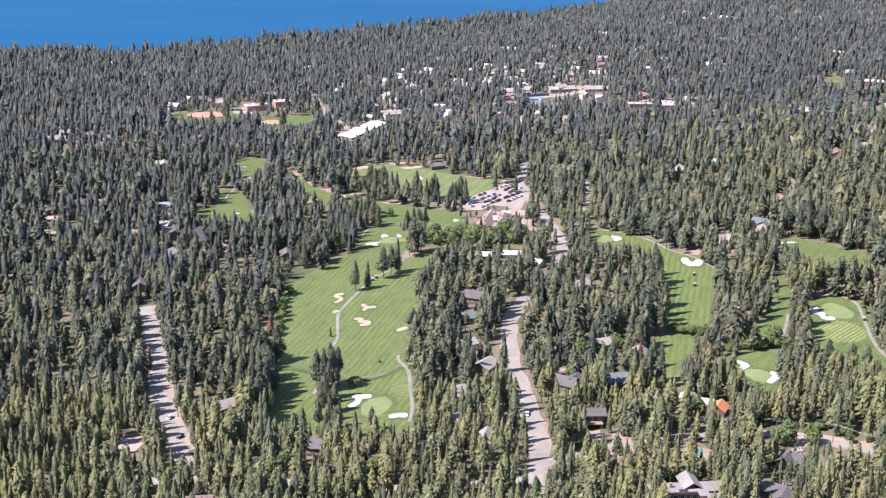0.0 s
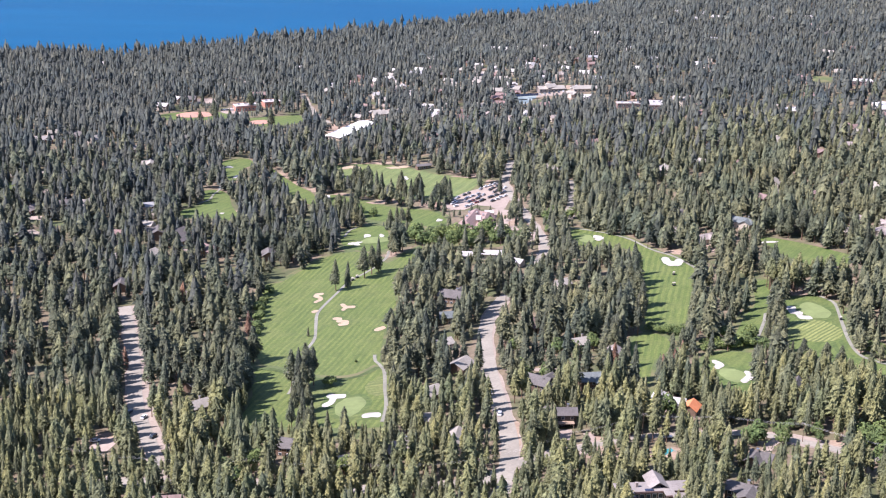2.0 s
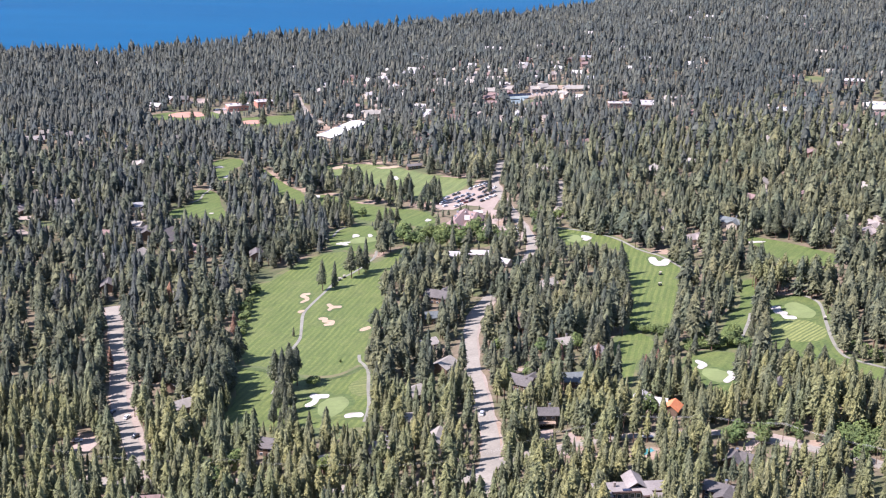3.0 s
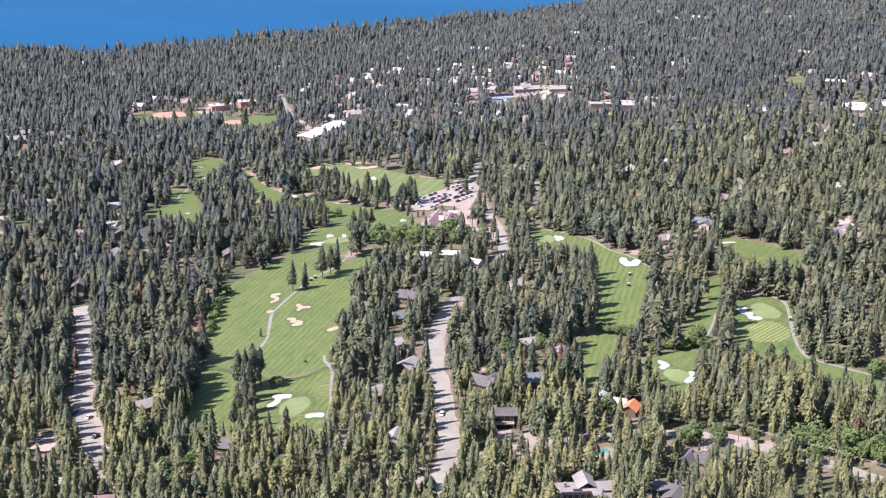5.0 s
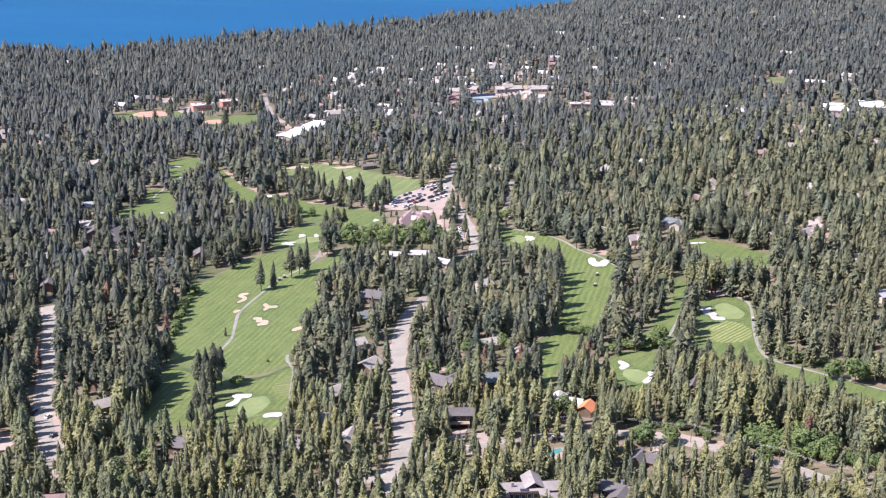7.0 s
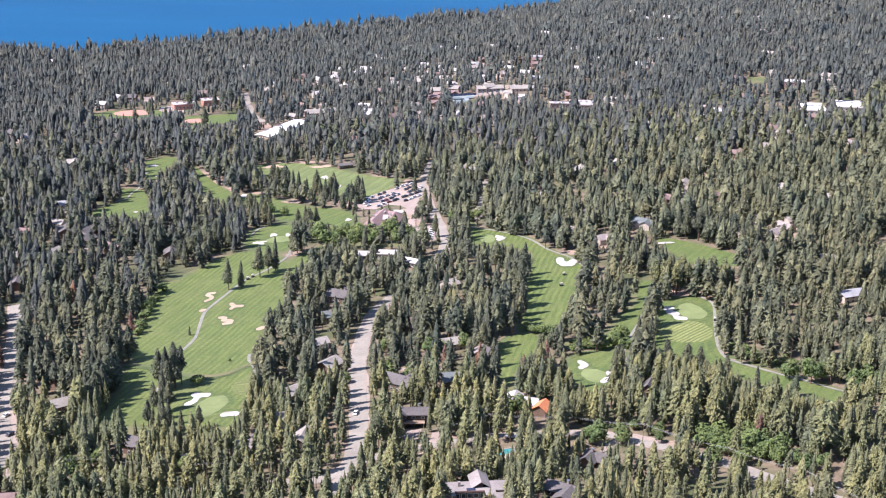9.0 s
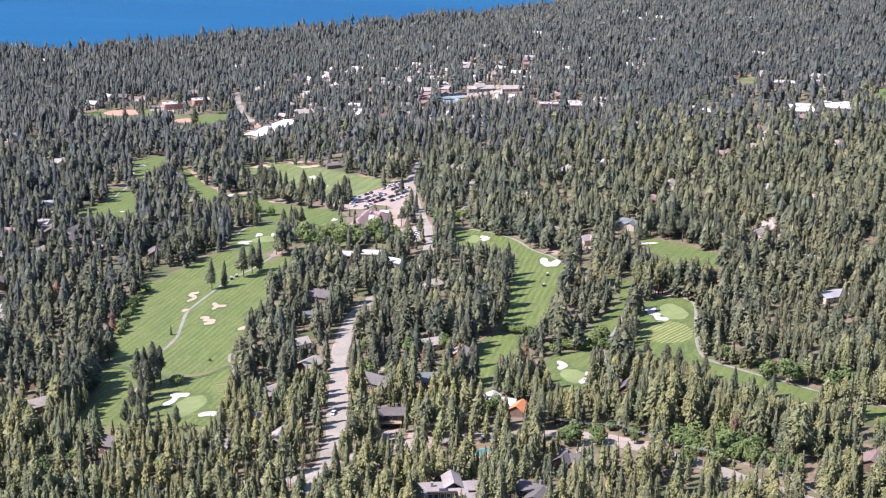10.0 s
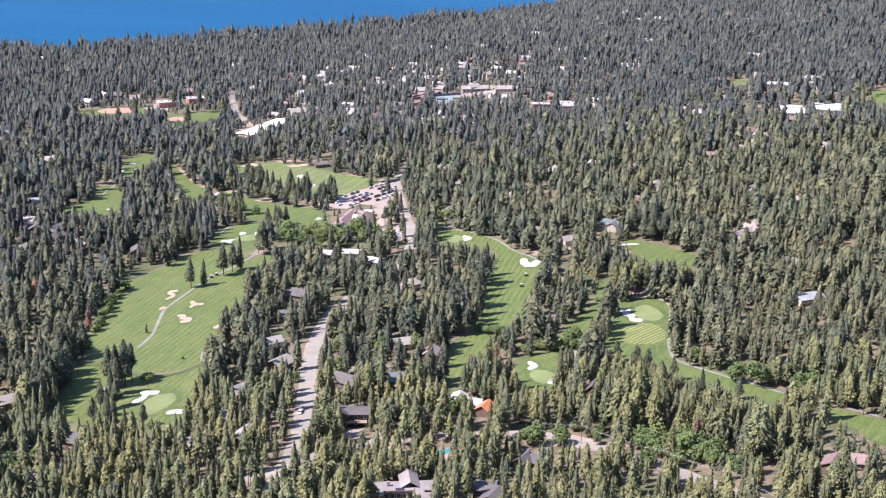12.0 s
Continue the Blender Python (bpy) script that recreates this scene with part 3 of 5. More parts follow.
EARTH += [blob(-182, 1099, 4, 16, 2), blob(-166, 1066, 4, 16, 4), blob(-150, 1040, 6, 8, 6), blob(-128, 1019, 9, 4, 3), blob(2, 888, 9, 10, 5), blob(-25, 1062, 20, 8, 4), blob(-110, 1125, 22, 6, 6), blob(-115, 1340, 26, 22, 3), blob(-150, 1290, 20, 24, 1), blob(-8, 1030, 9, 14, 2), blob(2, 912, 6, 12, 4), blob(-6, 930, 8, 6, 2), blob(119, 506, 4, 5, 4), blob(22, 508, 8, 6, 4), blob(-12, 535, 3, 14, 5), blob(48, 504, 8, 6, 5), blob(-196, 548, 10, 9, 7)]
for k, (x, y, rx, ry) in enumerate(((31, 893, 8, 16), (33, 930, 7, 12), (-30, 858, 22, 9), (150, 610, 6, 9), (176, 600, 9, 8), (92, 640, 14, 7))):
    tag_set(draped("lawn", blob(x, y, rx, ry, k), M["long_grass"], 0.062 + 0.002 * k, 5), "rough grass verge with low growth", "lawn")
for k, o in enumerate(EARTH):
    tag_set(draped("bare_ground", o, M["dry"], 0.05 + 0.002 * k, 5), "bare reddish dry earth under the pines", "bare earth")
KEEP_PAVED = []
LOTS = [[(-48, 975), (-40, 994), (-30, 1010), (-17, 1022), (-6, 1039), (1, 1043), (3, 994), (0, 969), (-5, 947), (-14, 962), (-24, 967), (-32, 955), (-42, 957)], [(7, 903), (13, 898), (15, 864), (10, 861)],
        [(-285, 1391), (-276, 1425), (-266, 1424), (-256, 1378), (-268, 1376)], [(-325, 1446), (-304, 1446), (-304, 1474), (-325, 1474)], [(5, 1400), (60, 1422), (100, 1426), (98, 1410), (50, 1402)],
        [(-198, 536), (-188, 533), (-185, 548), (-194, 550)], [(5, 525), (12, 524), (13, 536), (6, 537)], [(93, 521), (103, 518), (112, 511), (115, 502), (112, 498), (103, 504), (94, 510)]]
for k, o in enumerate(LOTS):
    tag_set(draped("parking_lot", curve_through(o, 8, True), M["lot"], 0.12 + 0.004 * k, 8), "pale worn asphalt parking lot", "parking lot")
for k, (x, y, rx, ry) in enumerate(((-6, 938, 10, 14), (-38, 893, 10, 7), (-4, 903, 8, 22))):
    tag_set(draped("terrace", blob(x, y, rx, ry, k + 2, 0.16, 3), M["lot"], 0.09 + 0.004 * k, 5), "pale pinkish paved forecourt round the clubhouse", "pavement")
    KEEP_PAVED.append((x, y, 0.55 * min(rx, ry)))
for x, y, rx, ry in ((-308, 1375, 19, 17), (-235, 1330, 12, 12), (-271, 1318, 12, 7)):
    tag_set(draped("infield", blob(x, y, rx, ry, 1, 0.04, 2), M["clay"], 0.2, 5), "reddish clay baseball infield", "ball field")


# ---- parts ----
def part(name, bm, mat, parent, label=""):
    me = bpy.data.meshes.new(name)
    bm.to_mesh(me)
    bm.free()
    me.materials.append(mat)
    ob = new(name, me)
    ob.parent = parent
    if label:
        tagged(ob, label)
    return ob


def boxes(*dims, bevel=0.0):
    """One bmesh of boxes, each given as centre x, y, z and sizes."""
    bm = bmesh.new()
    for x, y, z, a, b, c in dims:
        bmesh.ops.create_cube(bm, size=1, matrix=Matrix.Translation((x, y, z)) @ Matrix.Diagonal((a, b, c, 1)))
    if bevel:
        bmesh.ops.bevel(bm, geom=bm.edges[:], offset=bevel, segments=1, affect='EDGES')
    return bm


def empty(name, m):
    ob = new(name)
    ob.empty_display_size = 1
    ob.matrix_basis = m
    return ob


def gable(w, d, z, rise, over=0.7, thick=0.25, x0=0.0, y0=0.0, hip=0.0):
    """A pitched roof slab with overhang, ridge along x; hip draws the ridge ends in."""
    a, b = w / 2 + over, d / 2 + over
    drop = rise * over / (d / 2)
    bm = bmesh.new()
    rows = []
    for t in (0, -thick):
        rows.append([bm.verts.new((x0 + p, y0 + q, z + r + t)) for p, q, r in ((-a, -b, -drop), (a, -b, -drop), (a, b, -drop), (-a, b, -drop), (-a + hip, 0, rise), (a - hip, 0, rise))])
    for r, flip in ((rows[0], 1), (rows[1], -1)):
        for f in ((0, 1, 5, 4), (2, 3, 4, 5), (1, 2, 5), (3, 0, 4)):
            if len(f) == 3 and not hip:
                continue
            bm.faces.new([r[i] for i in f[::flip]])
    rim = [(0, 1), (1, 2), (2, 3), (3, 0)] if hip else [(0, 1), (1, 5), (5, 2), (2, 3), (3, 4), (4, 0)]
    for i, j in rim:
        bm.faces.new([rows[0][j], rows[0][i], rows[1][i], rows[1][j]])
    bmesh.ops.recalc_face_normals(bm, faces=bm.faces)
    return bm


def wall_body(w, d, h, rise, x0=0.0, y0=0.0, hip=False):
    """Walls with gable ends and a footing that reaches into the slope."""
    bm = bmesh.new()
    a, b = w / 2, d / 2
    lo = [bm.verts.new((x0 + p, y0 + q, -3.0)) for p, q in ((-a, -b), (a, -b), (a, b), (-a, b))]
    hi = [bm.verts.new((x0 + p, y0 + q, h)) for p, q in ((-a, -b), (a, -b), (a, b), (-a, b))]
    for i in range(4):
        bm.faces.new([lo[i], lo[(i + 1) % 4], hi[(i + 1) % 4], hi[i]])
    if not hip:
        l, r = bm.verts.new((x0 - a, y0, h + rise - 0.3)), bm.verts.new((x0 + a, y0, h + rise - 0.3))
        bm.faces.new([hi[1], hi[2], r])
        bm.faces.new([hi[3], hi[0], l])
    bm.faces.new(lo[::-1])
    return bm


def house(name, m, w, d, h, rise, roof, wall, label, category="house", wing=None, hip=0.0, chimney=True, group="", windows=True, deck=False):
    """A house: walls, roof, windows, door, chimney; wing is (offset x, offset y, width, depth, rise) of a part set across."""
    top = tagged(empty(name, m), label, category, group)
    part("wall", wall_body(w, d, h, rise, hip=hip > 0), M[wall], top)
    part("roof", gable(w, d, h, rise, hip=hip), M[roof], top)
    if wing:
        wx, wy, ww, wd, wr = wing
        bm = wall_body(wd, ww, h, wr)
        bmesh.ops.transform(bm, matrix=pose(wx, wy, 0, 0, 0, 90), verts=bm.verts)
        part("wall", bm, M[wall], top)
        bm = gable(wd, ww, h + 0.12, wr)
        bmesh.ops.transform(bm, matrix=pose(wx, wy, 0, 0, 0, 90), verts=bm.verts)
        part("roof", bm, M[roof], top)
    if chimney and int(w + d) % 2:
        ch = part("chimney", boxes((w * 0.22, d * 0.12, h + rise * 0.6 + 0.6, 0.9, 0.9, 2.0), bevel=0.05), M["r5"], top, "stone chimney stack")
        part("cap", boxes((w * 0.22, d * 0.12, h + rise * 0.6 + 1.86, 1.1, 1.1, 0.12)), M["metal"], ch)
    if windows:
        n = max(2, int(w / 3.2))
        for i in range(n):
            x = -w / 2 + w * (i + 0.5) / n
            for z in ([h * 0.5] if h < 4 else [h * 0.26, h * 0.72]):
                fr = part("window", boxes((x, -d / 2 - 0.03, z, 1.5, 0.1, 1.3)), M["white"], top)
                part("pane", boxes((x, -d / 2 - 0.1, z, 1.3, 0.04, 1.1)), M["glass"], fr)
        part("door", boxes((w / 2 + 0.03, d * 0.1, 1.05, 0.1, 1.0, 2.1)), M["timber"], top)
    if deck:
        part("deck", boxes((0, -d / 2 - 1.6, h * 0.5, w * 0.8, 3.0, 0.2), (-w * 0.36, -d / 2 - 2.9, h * 0.25 - 1, 0.2, 0.2, h * 0.5 + 2), (w * 0.36, -d / 2 - 2.9, h * 0.25 - 1, 0.2, 0.2, h * 0.5 + 2),
                           (0, -d / 2 - 3.0, h * 0.5 + 0.9, w * 0.8, 0.08, 0.1)), M["trimwood"], top, "raised timber deck with a rail")
    return top


def on_land(x, y, turn=0.0, up=0.0):
    return pose(x, y, float(ground_z(x, y)) + up, 0, 0, turn)


KEEP = KEEP_PAVED + [(-116, 872, 5), (80, 612, 5), (76, 618, 4), (2, 890, 6), (-214, 1130, 1), (-214, 1152, 1)]      # circles that the woods leave open: x, y, radius


def near(name, x, y, turn, *a, keep=7.0, **k):
    KEEP.append((x, y, keep))
    return house(name, on_land(x, y, turn), *a, **k)


near("house", 66, 443, -28, 10, 7, 5, 1.8, "r0", "timber", "grey shingled timber house with two stepped gables", wing=(4, -5, 7, 8, 1.8), keep=7)
near("house", 84, 489, 150, 8.5, 7, 3, 2.0, "r0", "timber", "grey-roofed tan house beside the street", keep=6, wing=(2, 4, 6, 6, 2))
near("house", 57, 555, -14, 14, 8, 4.4, 1.5, "r2", "stucco", "cream house with a pale flat-pitched roof under pines", keep=6.5, wing=(-4, 3, 6, 6, 1.4))
near("house", 65.5, 547, 66, 7.5, 6.2, 4.0, 2.0, "r4", "timber", "bright orange-roofed wing of a house under pines", keep=6, chimney=False)
near("house", 9, 543, 4, 12, 7, 6.4, 1.8, "r0", "dark", "dark two-storey house with a pale drive before it", keep=7, wing=(-6.5, -2, 6, 7, 1.6), deck=True)
near("house", 1, 590, -30, 13, 9, 4.5, 2.6, "r0", "timber", "grey gabled house with dark timber walls", keep=7, wing=(4, 3, 7, 8, 2.2))
near("house", 26, 588, 10, 11, 9, 5.4, 2.4, "r6", "timber", "blue-grey roofed timber house among pines", keep=6, wing=(4, -4, 6, 6, 2))
near("house", -35, 619, 60, 11, 9, 4.5, 2.3, "r1", "timber", "tan-roofed house with dark gable end", keep=6)
near("house", -40, 738, -20, 13, 10, 4.6, 2.6, "r0", "timber", "dark grey roofed house beside the fairway", keep=7, wing=(3, 4, 7, 8, 2.3))
near("house", -42, 700, 15, 10, 8, 4.4, 2.0, "r6", "timber", "greenish grey roofed house behind pines", keep=5)
near("house", -44, 655, 35, 9, 7, 4, 2.0, "r1", "stucco", "small tan-roofed house under the trees", keep=4)
near("house", -157, 577, 40, 11, 8, 4.5, 2.2, "r1", "timber", "tan shingle-roofed house deep in pines", keep=6)
near("house", -166, 609, 70, 8, 7, 4, 2.0, "r1", "timber", "tan-roofed small house in the woods", keep=1.5)
near("house", -49, 582, 50, 10, 8, 4.5, 2.2, "r1", "timber", "tan-roofed house beside the street", keep=3.5)
near("house", -37, 521, 80, 13, 9, 4.8, 2.6, "r1", "dark", "tan-roofed house with a dark gable wall", keep=3)
near("house", -60, 515, 20, 12, 9, 5, 2.6, "r5", "dark", "dark timber house with brown roof", keep=2.5)
near("house", -110, 526, -15, 11, 9, 4.6, 2.4, "r0", "timber", "grey-roofed house behind dense pines", keep=5)
near("house", 25, 645, 25, 11, 8, 4.2, 2.1, "r1", "stucco", "pale tan-roofed house among young trees", keep=5)
near("house", 2, 677, 70, 9, 7, 4.2, 2.1, "r3", "timber", "reddish-roofed house near the street", keep=4)
near("house", 40, 622, 80, 9, 7, 6, 2.2, "r5", "timber", "tall brown timber house among pines", keep=4)
near("house", -148, 470, 10, 13, 9, 4.5, 2.4, "r3", "timber", "brown-roofed house at the cross street", keep=6)
near("house", -51, 550, 15, 9, 7, 4, 2.0, "r1", "stucco", "small tan house behind the green", keep=2.5)
near("house", 240, 693, 25, 15, 9, 4, 1.8, "r7", "stucco", "pale grey-roofed house on the wooded slope", keep=8)
near("house", 152, 868, -30, 14, 9, 4.4, 2.2, "r6", "stucco", "grey-roofed house above a fairway", keep=8, wing=(3, -4, 7, 7, 2))
near("house", 207, 473, -8, 12, 8, 4, 1.8, "r8", "timber", "red-brown roofed house beside the fairway", keep=4)
near("house", 197, 470, 60, 9, 7, 4, 1.8, "r3", "timber", "small red-brown roofed house", keep=5)
near("house", 114, 560, 70, 9, 7, 5.5, 3.4, "r0", "timber", "steep grey-roofed house deep in pines", keep=3.5)
near("house", -80, 505, 25, 10, 8, 4.5, 2.2, "r1", "timber", "tan-roofed house behind the cross street", keep=2.2)
for k, (pts, w) in enumerate((([(-13, 619), (4, 616), (17, 616), (28, 612)], 4.2), ([(20, 531), (19, 520), (16, 508)], 5.0), ([(86, 496), (92, 508), (97, 514)], 4.0))):
    tag_set(ribbon("driveway", pts, w, M["lot"], 0.11 + 0.01 * k, 0, 1.4), "pale dusty driveway between the pines", "driveway")
KEEP += [(9, 530, 3.6), (19, 519, 4.5), (-6, 618, 3), (4, 616, 3), (17, 616, 3), (28, 612, 3), (79, 522, 4), (88, 519, 5.5), (97, 514, 7), (107, 507, 6.5), (113, 501, 4), (131, 485, 4), (147, 465, 4)]


# the western estate: houses, bright yards and dusty drives in the forest
near("house", -336, 990, 30, 12, 9, 4.5, 2.2, "r0", "timber", "dark house in the western estate", keep=6)
near("house", -271, 982, 20, 12, 8, 4.5, 2.2, "r7", "stucco", "pale grey-roofed house in the western estate", keep=6)
near("house", -259, 930, -15, 10, 8, 4.2, 2.0, "r1", "white", "pale-walled house in the western estate", keep=5)
near("house", -419, 1222, 15, 16, 10, 4.6, 2.4, "r9", "timber", "long brownish roofed house in the western estate", keep=7)
near("house", -356, 972, 70, 11, 8, 4.4, 2.2, "r5", "timber", "brown-grey roofed house in the western estate", keep=5)
for k, (x, y, rx, ry, mat) in enumerate(((-396, 1056, 13, 14, "rough"), (-330, 944, 9, 12, "long_grass"), (-301, 1113, 7, 12, "rough"), (-341, 920, 9, 7, "shoulder"), (-352, 960, 12, 5, "lot"), (-367, 1040, 5, 10, "lot"))):
    label = "small bright lawn in the western estate" if k < 3 else "pale dusty yard in the western estate"
    tag_set(draped("lawn" if k < 3 else "driveway", blob(x, y, rx, ry, k, 0.2, 3), M[mat], 0.07 + 0.003 * k, 4), label, "lawn" if k < 3 else "driveway")
    KEEP.append((x, y, 0.62 * max(rx, ry)))


def lodge():
    """The long flat-roofed house with a pale roof, clerestory and cross gables."""
    x, y = 35, 446
    KEEP.append((x, y, 11))
    top = tagged(empty("lodge_house", on_land(x, y, 8)), "large pale grey flat-roofed house with brown fascia", "house")
    part("wall", boxes((0, 1.8, 1, 26, 6.4, 8), (-11, -2.9, 1, 5, 4.6, 8), bevel=0.05), M["timber"], top)
    part("roof", boxes((0, 1.8, 5.2, 28, 7.4, 0.4), (-11, -3.7, 5.2, 6, 3.6, 0.4), (5, -3.7, 5.2, 4, 3.6, 0.4), bevel=0.08), M["r9"], top, "pale grey membrane roof")
    part("fascia", boxes((-11, -5.6, 5.1, 6.2, 0.2, 0.7), (-2.5, -2.0, 5.1, 10.8, 0.2, 0.7), (5, -5.6, 5.1, 4.2, 0.2, 0.7)), M["r3"], top, "brown fascia board")
    part("tower", boxes((2, 5.5, 2.4, 6, 7, 7), bevel=0.05), M["timber"], top)
    bm = gable(9, 6, 5.9, 1.9)
    bmesh.ops.transform(bm, matrix=pose(2, 5.0, 0, 0, 0, 90), verts=bm.verts)
    part("roof", bm, M["r9"], top)
    part("wall", boxes((10, -5, 0.5, 7, 7, 7)), M["timber"], top)
    part("roof", gable(8, 7, 4.2, 1.8, x0=10, y0=-5), M["r9"], top)
    part("skylight", boxes((-2, -1, 5.5, 3.2, 1.6, 0.3), bevel=0.05), M["solar"], top, "dark skylight")
    part("skylight", boxes((4, 1, 5.5, 2.4, 1.4, 0.3), bevel=0.05), M["solar"], top, "dark skylight")
    for i in range(6):
        fr = part("window", boxes((-7 + 2.3 * i, -1.46, 3.2, 1.8, 0.12, 1.8)), M["white"], top)
        part("pane", boxes((-7 + 2.3 * i, -1.54, 3.2, 1.5, 0.06, 1.5)), M["glass"], fr)
    part("chimney", boxes((-6, 2, 6.2, 1, 1, 2), bevel=0.05), M["r5"], top)


lodge()


def pool(x, y, turn):
    """A small garden pool: coping round a turquoise basin."""
    KEEP.append((x, y, 5))
    top = tagged(empty("swimming_pool", on_land(x, y, turn, 0.1)), "small turquoise garden pool with pale coping", "pool")
    part("coping", boxes((0, 2.6, 0.1, 9, 0.7, 0.5), (0, -2.6, 0.1, 9, 0.7, 0.5), (-4.2, 0, 0.1, 0.7, 4.5, 0.5), (4.2, 0, 0.1, 0.7, 4.5, 0.5), bevel=0.05), M["path"], top)
    part("basin", boxes((0, 0, 0.05, 7.7, 4.5, 0.3)), M["pool"], top, "turquoise pool water")


pool(48.5, 505, 20)


def clubhouse():
    """Two long hipped halls side by side, joined by white flat roofs, with a porch of posts."""
    x, y = CLUB
    for dx, dy, r in ((-6, -14, 11), (-4, 2, 13), (2, 16, 11), (7, -6, 11), (10, 14, 7)):
        KEEP.append((x + dx, y + dy, r))
    top = tagged(empty("clubhouse", on_land(x + 1, y, 0) @ Matrix.Diagonal((0.76, 0.88, 0.85, 1))), "large golf clubhouse with mauve-brown hipped roofs", "clubhouse")
    for dx, dy, w, d, h, r, turn in ((-6, -2, 42, 13, 4.6, 4.0, 74), (7, -4, 27, 12, 4.6, 3.6, 80), (-11, -15, 13, 10, 4.2, 2.8, -14), (6, 12, 14, 10, 4.2, 2.8, -12)):
        m = pose(dx, dy, 0, 0, 0, turn)
        for nm, bm, mat in (("wall", wall_body(w, d, h, r, hip=True), "timber"), ("roof", gable(w, d, h, r, over=1.3, hip=4.5), "r8")):
            bmesh.ops.transform(bm, matrix=m, verts=bm.verts)
            part(nm, bm, M[mat], top)
    for dx, dy, z, w, d in ((0.6, -6, 6.9, 5, 13), (11, 19, 4.4, 9, 8), (-17, -19, 3.6, 7, 5), (7, -20, 3.8, 6, 5), (-2, 9, 7.4, 3.4, 6)):
        fr = part("flat_roof", boxes((dx, dy, z, w, d, 0.4), bevel=0.1), M["r2"], top, "white flat roof section")
        part("parapet", boxes((dx, dy - d / 2, z + 0.3, w, 0.25, 0.5), (dx, dy + d / 2, z + 0.3, w, 0.25, 0.5)), M["stucco"], fr)
        for sx in (-0.42, 0.42):
            for sy in (-0.42, 0.42):
                part("post", boxes((dx + sx * w, dy + sy * d, z / 2 - 0.3, 0.3, 0.3, z)), M["trimwood"], fr)
    for dx, dy in ((-8, 6), (5, -1), (-10, -6)):
        part("roof_unit", boxes((dx, dy, 8.2, 2.0, 1.6, 1.4), bevel=0.05), M["metal"], top)
    for i in range(4):
        fr = part("window", boxes((-15 + 2.6 * i, -20.6 - 0.62 * i, 2.3, 2.0, 0.14, 2.0)), M["trimwood"], top)
        part("pane", boxes((-15 + 2.6 * i, -20.7 - 0.62 * i, 2.3, 1.7, 0.08, 1.7)), M["glass"], fr)


clubhouse()


def hall(name, x, y, turn, w, d, h, roof, wall, label, keep=10.0, rise=0.0, units=True):
    """A broad low building with a flat or shallow roof, parapet and roof units."""
    c, s = math.cos(radians(turn)), math.sin(radians(turn))
    for u in np.arange(-0.5, 0.51, min(0.5, d / w * 0.5)):
        if d >= w:
            KEEP.append((x - s * u * (d - w * 0.7), y + c * u * (d - w * 0.7), keep))
        else:
            KEEP.append((x + c * u * (w - d * 0.7), y + s * u * (w - d * 0.7), keep))
    top = tagged(empty(name, on_land(x, y, turn)), label, "building")
    part("wall", boxes((0, 0, h / 2 - 1.5, w, d, h + 3)), M[wall], top)
    if rise:
        part("roof", gable(w, d, h, rise, over=0.8), M[roof], top)
    else:
        part("roof", boxes((0, 0, h + 0.15, w + 0.8, d + 0.8, 0.3), bevel=0.05), M[roof], top)
        part("parapet", boxes((0, -d / 2 - 0.2, h + 0.5, w + 0.8, 0.3, 0.6), (0, d / 2 + 0.2, h + 0.5, w + 0.8, 0.3, 0.6)), M[wall], top)
        if units:
            for i in range(3):
                part("roof_unit", boxes((-w * 0.3 + w * 0.3 * i, d * 0.12, h + 0.9, 2.2, 1.6, 1.2), bevel=0.05), M["metal"], top)
    n = max(3, int(w / 4))
    for i in range(n):
        fr = part("window", boxes((-w / 2 + w * (i + 0.5) / n, -d / 2 - 0.03, h * 0.5, 2.0, 0.1, 1.4)), M["white"], top)
        part("pane", boxes((-w / 2 + w * (i + 0.5) / n, -d / 2 - 0.1, h * 0.5, 1.8, 0.05, 1.2)), M["glass"], fr)
    return top


hall("pavilion", -32, 826, 5, 8, 8, 4, "r2", "stucco", "white-roofed pavilion among pines", 3.8, 1.5)
hall("pavilion", -16, 826, 0, 14, 6.5, 4, "r2", "stucco", "long white-roofed pavilion among pines", 3.8, 1.5)
hall("pavilion", -1, 805, -30, 10, 7, 4, "r2", "stucco", "white-roofed pavilion beside the street", 3.8, 1.5)
hall("school", -260, 1402, 24, 24, 15, 5.5, "r2", "brick", "brick school hall with a white roof", 12)
hall("school_wing", -236, 1424, 24, 18, 14, 5.5, "r2", "brick", "brick school wing with a white roof", 9)
hall("sports_hall", -140.5, 1269, 66, 72, 16, 2.6, "white", "stucco", "long white-roofed sports hall", 12, 1.0, False)
hall("office_block", 130, 1312, 4, 26, 10, 4, "r2", "r3", "low white-roofed office with red-brown walls", 8)
hall("office_block", 152, 1303, 0, 18, 24, 4, "r2", "r3", "wide white-roofed office with red-brown walls", 8)
hall("warehouse", 348, 1214, -4, 20, 34, 3.2, "white", "stucco", "large white flat-roofed store", 8)
hall("warehouse", 383, 1214, -4, 36, 30, 3.2, "white", "stucco", "long white flat-roofed store", 9)
hall("warehouse", 357, 1335, -6, 24, 14, 4, "white", "r3", "white-roofed store with red-brown wall", 7)
hall("warehouse", 268, 1225, 10, 14, 16, 4, "white", "stucco", "small white-roofed store in the woods", 5)
hall("shop_row", 60, 1432, 14, 28, 14, 4, "r1", "r5", "tan-roofed shop row by the courts", 8, 2.0)
hall("shop_row", 95, 1418, 14, 28, 14, 4, "r1", "stucco", "pale tan-roofed shop row", 8, 2.0)
